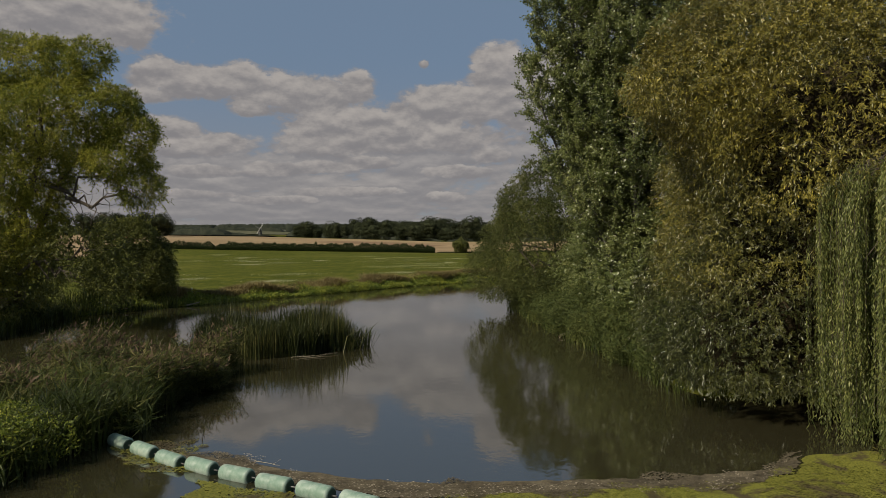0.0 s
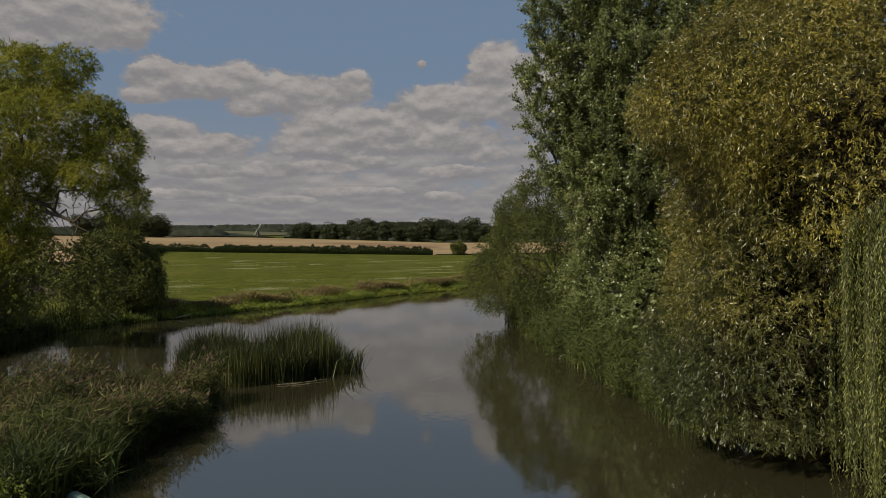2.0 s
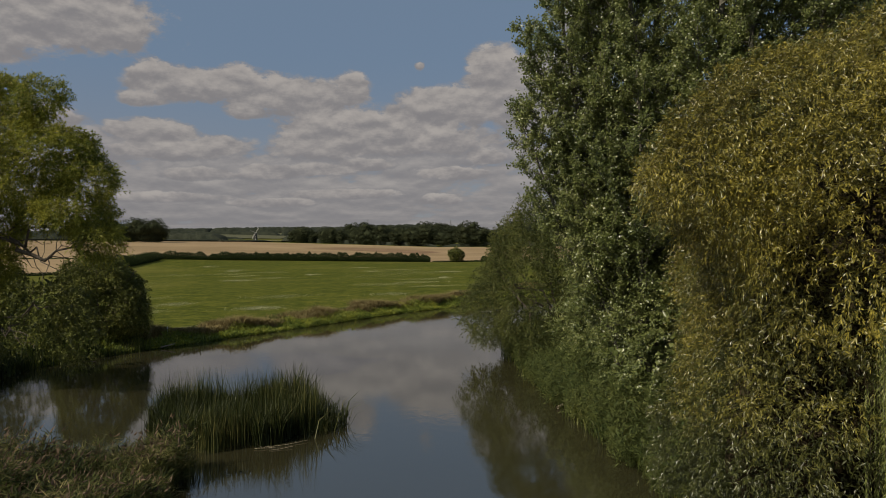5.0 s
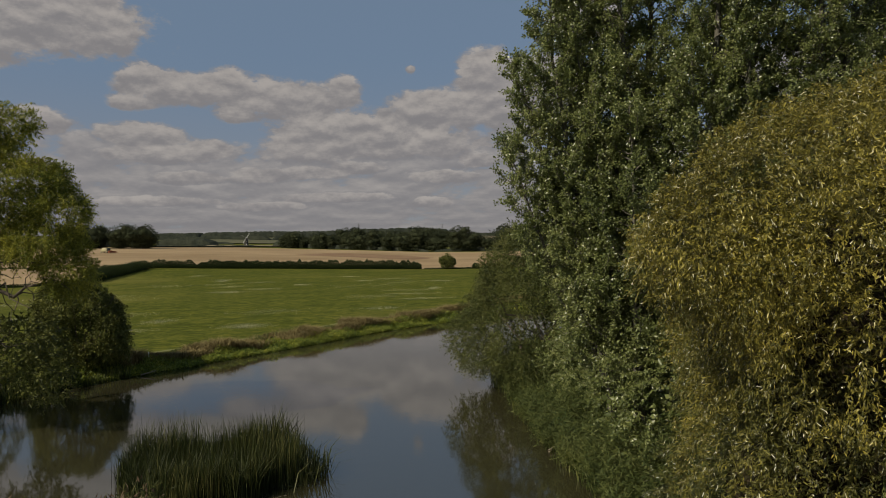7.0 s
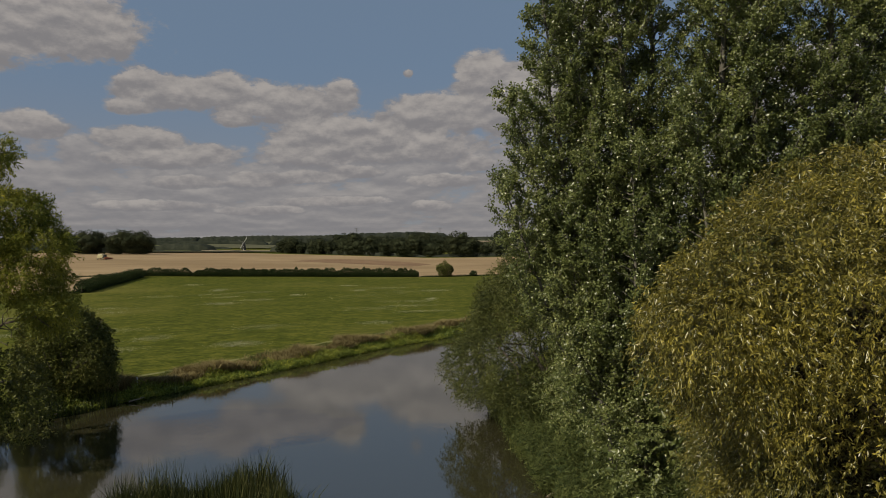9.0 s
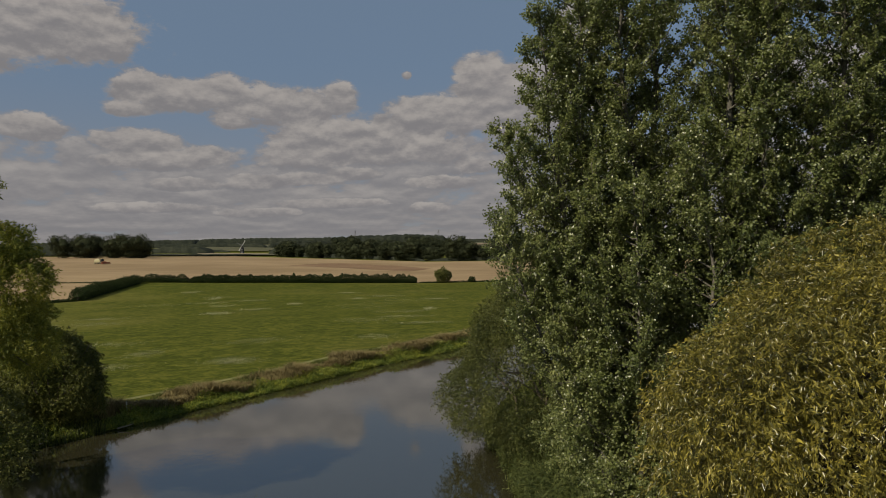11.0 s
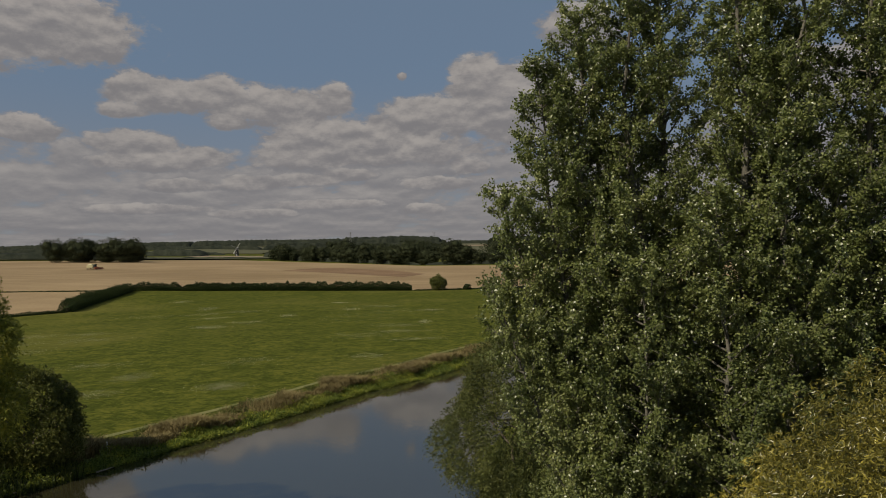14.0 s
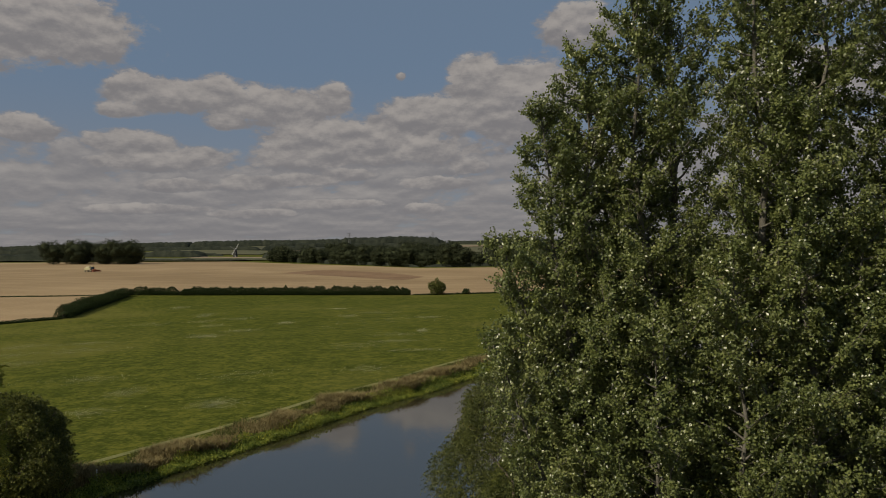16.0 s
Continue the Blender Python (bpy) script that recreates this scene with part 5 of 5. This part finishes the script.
mat_sheet("duckweed", [(2.2, 12.75), (4.0, 12.85), (5.6, 13.1), (6.5, 13.45), (7.0, 13.9), (7.4, 14.7), (8.2, 14.9), (10.5, 15.0), (12.5, 13), (12, 8), (2, 8), (-1.2, 10.5), (-0.8, 12.2), (0.8, 12.6)], M_WEED, "yellow-green sheet of duckweed on the water", 0.005)
floating("duckweed_leaves", [(-5.0, 13.7), (-3.9, 13.1), (-2.8, 12.4), (-2.0, 11.9), (-3.2, 11.4), (-4.6, 12.4)], 6000, 0.06, M_WEED, 255, "yellow-green patch of duckweed beside the floats", 0.008, 0.1)
SCUM = [(-6.4, 15.7), (-4.9, 15.1), (-3.4, 14.15), (-1.6, 13.5), (0.2, 13.25), (2.2, 13.15), (4.2, 13.3), (6.2, 13.75), (7.4, 14.8), (6.9, 13.9), (5.6, 13.0), (3.6, 12.75), (1.2, 12.6), (-0.8, 12.3), (-2.5, 13.05), (-4.2, 14.05), (-5.5, 15.0)]
mat_sheet("weed_scum", SCUM, M_MUD, "brown line of drifted scum and dead weed", 0.010)
floating("weed_flecks", SCUM, 9000, 0.05, M_MUD, 251, "drifted scraps of dead weed", 0.014, 0.2)
floating("pale_flecks", SCUM, 900, 0.045, M_DEADWOOD, 252, "pale scraps in the drifted scum", 0.018, 0.2)
floating("duckweed_leaves", [(2.2, 12.75), (4.0, 12.85), (5.6, 13.1), (7.0, 13.9), (7.6, 14.8), (10.5, 15.0), (12.5, 13), (12, 10), (-1.2, 10.5), (-0.8, 12.2)], 14000, 0.05, M_WEED, 253, "small floating leaves of duckweed", 0.012, 0.5)
floating("duckweed_leaves", [(-7.2, 16.6), (-5.8, 15.9), (-5.6, 15.0), (-4.4, 14.2), (-4.9, 13.6), (-6.6, 14.8)], 3000, 0.05, M_WEED, 254, "small floating weed among the floats", 0.010, 0.5)


# ---- drifted wood ----
def driftwood(label, a, b, r, seed):
    g = np.random.default_rng(seed)
    t = thing("driftwood", label, "branch", a)
    d = tuple(np.subtract(b, a))
    part("stem", tubes("stem", [limb((0, 0, 0), d, r, r * 0.4, g, 0.012, 6)] + [limb(tuple(np.multiply(d, s)), tuple(np.multiply(d, s) + g.normal(size=3) * 0.08 + (0, 0, 0.03)), r * 0.5, r * 0.2, g, 0.05, 4) for s in (0.4, 0.7)], M_DEADWOOD, 6), t)


driftwood("pale dead branch lying on the floating scum", (-3.9, 14.62, 0.03), (-3.3, 14.3, 0.03), 0.008, 1)
driftwood("pale dead branch at the foot of the bank", (-25.2, 52.0, 0.1), (-23.4, 53.0, 0.25), 0.09, 2)
driftwood("bleached branch at the water's edge", (-20.6, 57.3, 0.1), (-19.6, 57.6, 0.35), 0.06, 3)
for k, (x, y) in enumerate([(-6.2, 28.9), (-5.9, 29.1), (-5.6, 28.7), (-5.2, 29.4)]):
    driftwood("dead yellow reed stems floating before the rushes", (x, y, 0.03), (x + 0.75, y + 0.1 + 0.14 * k, 0.05), 0.011, 14 + k)
driftwood("pale log at the foot of the poplars", (5.6, 34.6, 0.08), (6.3, 35.4, 0.2), 0.07, 5)


# ---- combine harvester, windmill, pylons ----
def box(bm, x0, y0, z0, x1, y1, z1, bev=0.0, taper=0.0):
    m = bmesh.ops.create_cube(bm, size=1.0)["verts"]
    for v in m:
        k = 1 - taper if v.co.z > 0 else 1
        v.co = Vector(((x0 + x1) / 2 + v.co.x * (x1 - x0) * k, (y0 + y1) / 2 + v.co.y * (y1 - y0) * k, (z0 + z1) / 2 + v.co.z * (z1 - z0)))
    if bev:
        es = list({e for v in m for e in v.link_edges})
        bmesh.ops.bevel(bm, geom=es, offset=bev, segments=2, affect="EDGES")
    return bm


def combine(at, turn):
    t = thing("combine_harvester", "pale combine harvester with red header cutting the corn", "harvester", (at[0], at[1], ground_z(*at) + 0.1))
    t.rotation_euler = (0, 0, radians(turn))
    t.scale = (0.9, 0.9, 0.9)
    cream, red, glass, black = painted("machine_cream", (0.46, 0.42, 0.24), 0.45), painted("machine_red", (0.28, 0.085, 0.035), 0.5), painted("cab_glass", (0.03, 0.04, 0.05), 0.1, 0, 0.1), painted("tyre_rubber", (0.02, 0.02, 0.02), 0.8)
    part_bm("body", box(box(bmesh.new(), -3.2, -1.5, 1.2, 1.6, 1.5, 3.0, 0.15), -2.4, -1.3, 3.0, 0.8, 1.3, 3.8, 0.12, 0.2), cream, t)
    cab = part_bm("cab", box(bmesh.new(), 1.65, -1.0, 1.9, 3.1, 1.0, 3.5, 0.12, 0.06), glass, t, "dark glazed cab")
    part_bm("cab_roof", box(bmesh.new(), 1.5, -1.1, 3.5, 3.2, 1.1, 3.75, 0.08), cream, cab)
    part_bm("feeder", box(bmesh.new(), 2.6, -0.7, 0.8, 4.6, 0.7, 1.8, 0.08), red, t)
    head = part_bm("header", box(box(bmesh.new(), 4.5, -4.2, 0.25, 5.2, 4.2, 1.3, 0.05), 5.2, -4.2, 0.2, 6.2, 4.2, 0.4, 0.03), red, t, "wide red cutting header")
    reel = bmesh.new()
    for i in range(6):
        a = i * math.pi / 3
        box(reel, 5.7 + 0.5 * math.cos(a) - 0.04, -4.0, 0.95 + 0.5 * math.sin(a) - 0.04, 5.7 + 0.5 * math.cos(a) + 0.04, 4.0, 0.95 + 0.5 * math.sin(a) + 0.04)
    part_bm("reel", reel, red, head)
    part_bm("unloading_pipe", box(bmesh.new(), -2.8, 1.35, 3.2, 1.5, 1.65, 3.5, 0.1), cream, t)
    for x, r, w in ((2.1, 0.95, 0.7), (-2.4, 0.6, 0.45)):
        for y in (-1.55, 1.55):
            bm = lathe([(-w / 2, r * 0.9), (-w / 2 + 0.06, r), (w / 2 - 0.06, r), (w / 2, r * 0.9)], 20)
            bmesh.ops.rotate(bm, verts=bm.verts, cent=(0, 0, 0), matrix=Matrix.Rotation(radians(90), 3, "Z"))
            bmesh.ops.translate(bm, verts=bm.verts, vec=(x, y, r - 0.05))
            wh = part_bm("wheel", bm, black, t, "black tyre", True)
            hub = lathe([(-w / 2 - 0.03, r * 0.45), (w / 2 + 0.03, r * 0.45)], 16)
            bmesh.ops.rotate(hub, verts=hub.verts, cent=(0, 0, 0), matrix=Matrix.Rotation(radians(90), 3, "Z"))
            bmesh.ops.translate(hub, verts=hub.verts, vec=(x, y, r - 0.05))
            part_bm("rim", hub, cream, wh)


combine((-206, 462), -12)


def windmill(at, turn):
    t = thing("windmill", "dark tarred windmill with white sails on a distant rise", "windmill", (at[0], at[1], ground_z(*at)))
    t.rotation_euler = (0, 0, radians(turn))
    dark, white, grey = painted("tarred_boards", (0.05, 0.048, 0.045), 0.8), painted("white_boards", (0.66, 0.65, 0.61), 0.6), painted("grey_boards", (0.14, 0.14, 0.13), 0.8)
    bm = bmesh.new()
    bmesh.ops.create_cone(bm, cap_ends=True, segments=12, radius1=3.6, radius2=2.3, depth=11)
    bmesh.ops.translate(bm, verts=bm.verts, vec=(0, 0, 5.5))
    tower = part_bm("tower", bm, dark, t, "dark tapering tower")
    part_bm("door", box(bmesh.new(), -0.6, -3.75, 0.1, 0.6, -3.4, 2.2), white, tower)
    part_bm("tower_window", box(bmesh.new(), -0.4, -3.15, 5.4, 0.4, -2.8, 6.4), white, tower)
    bm = bmesh.new()
    bmesh.ops.create_uvsphere(bm, u_segments=12, v_segments=8, radius=2.6)
    for v in bm.verts:
        v.co.z = max(v.co.z, -0.2) * 0.95 + 11.2
    part_bm("cap", bm, grey, t, "weathered domed cap")
    part_bm("windshaft", box(bmesh.new(), -0.25, -3.4, 11.6, 0.25, 0, 12.1), dark, t)
    for i in range(4):
        bm = box(bmesh.new(), -0.18, -0.1, 0, 0.18, 0.1, 10.2)
        for k in range(12):
            box(bm, 0.18, -0.04, 1.6 + 0.7 * k, 1.35, 0.04, 1.80 + 0.7 * k)
        box(bm, 1.25, -0.05, 1.6, 1.38, 0.05, 10.0), box(bm, 0.8, -0.05, 1.6, 0.92, 0.05, 10.0)
        # every second sail takes the darker grey
        s = part_bm("sail", bm, grey if i % 2 else white, t, "grey slatted sail" if i % 2 else "white slatted sail")
        s.matrix_basis = pose(0, -3.3, 11.8) @ pose(0, 0, 0, 0, 28 + 90 * i, 0)


windmill((-302, 1180), 12)


def pylon(at, high):
    t = thing("pylon", "grey steel lattice pylon on the skyline", "pylon", (at[0], at[1], ground_z(*at)), "pylons on the hills")
    w = 3.2
    lines = []
    for sx in (-1, 1):
        for sy in (-1, 1):
            lines.append([(sx * w, sy * w, -1, 0.35), (sx * 0.5, sy * 0.5, high, 0.25)])
    for k in range(6):
        a, b = k / 6, (k + 1) / 6
        wa, wb = w + (0.5 - w) * a, w + (0.5 - w) * b
        for s in (-1, 1):
            lines.append([(-s * wa, -wa, high * a, 0.2), (s * wb, -wb, high * b, 0.2)])
    part("lattice", tubes("lattice", lines, M_STEEL, 4), t)
    for z in (0.68, 0.82, 0.95):
        part("cross_arm", tubes("cross_arm", [[(-6.5, 0, high * z, 0.2), (0, 0, high * z + 0.8, 0.35), (6.5, 0, high * z, 0.2)]], M_STEEL, 4), t)


pylon((-190, 1900), 42)
pylon((40, 2500), 46)
post = thing("marker_post", "small white wooden marker post by the bush", "post", (-21.3, 60.5, ground_z(-21.3, 60.5)))
part_bm("stake", box(bmesh.new(), -0.04, -0.04, -0.2, 0.04, 0.04, 0.8, 0.01), painted("white_post", (0.7, 0.7, 0.68), 0.6), post)
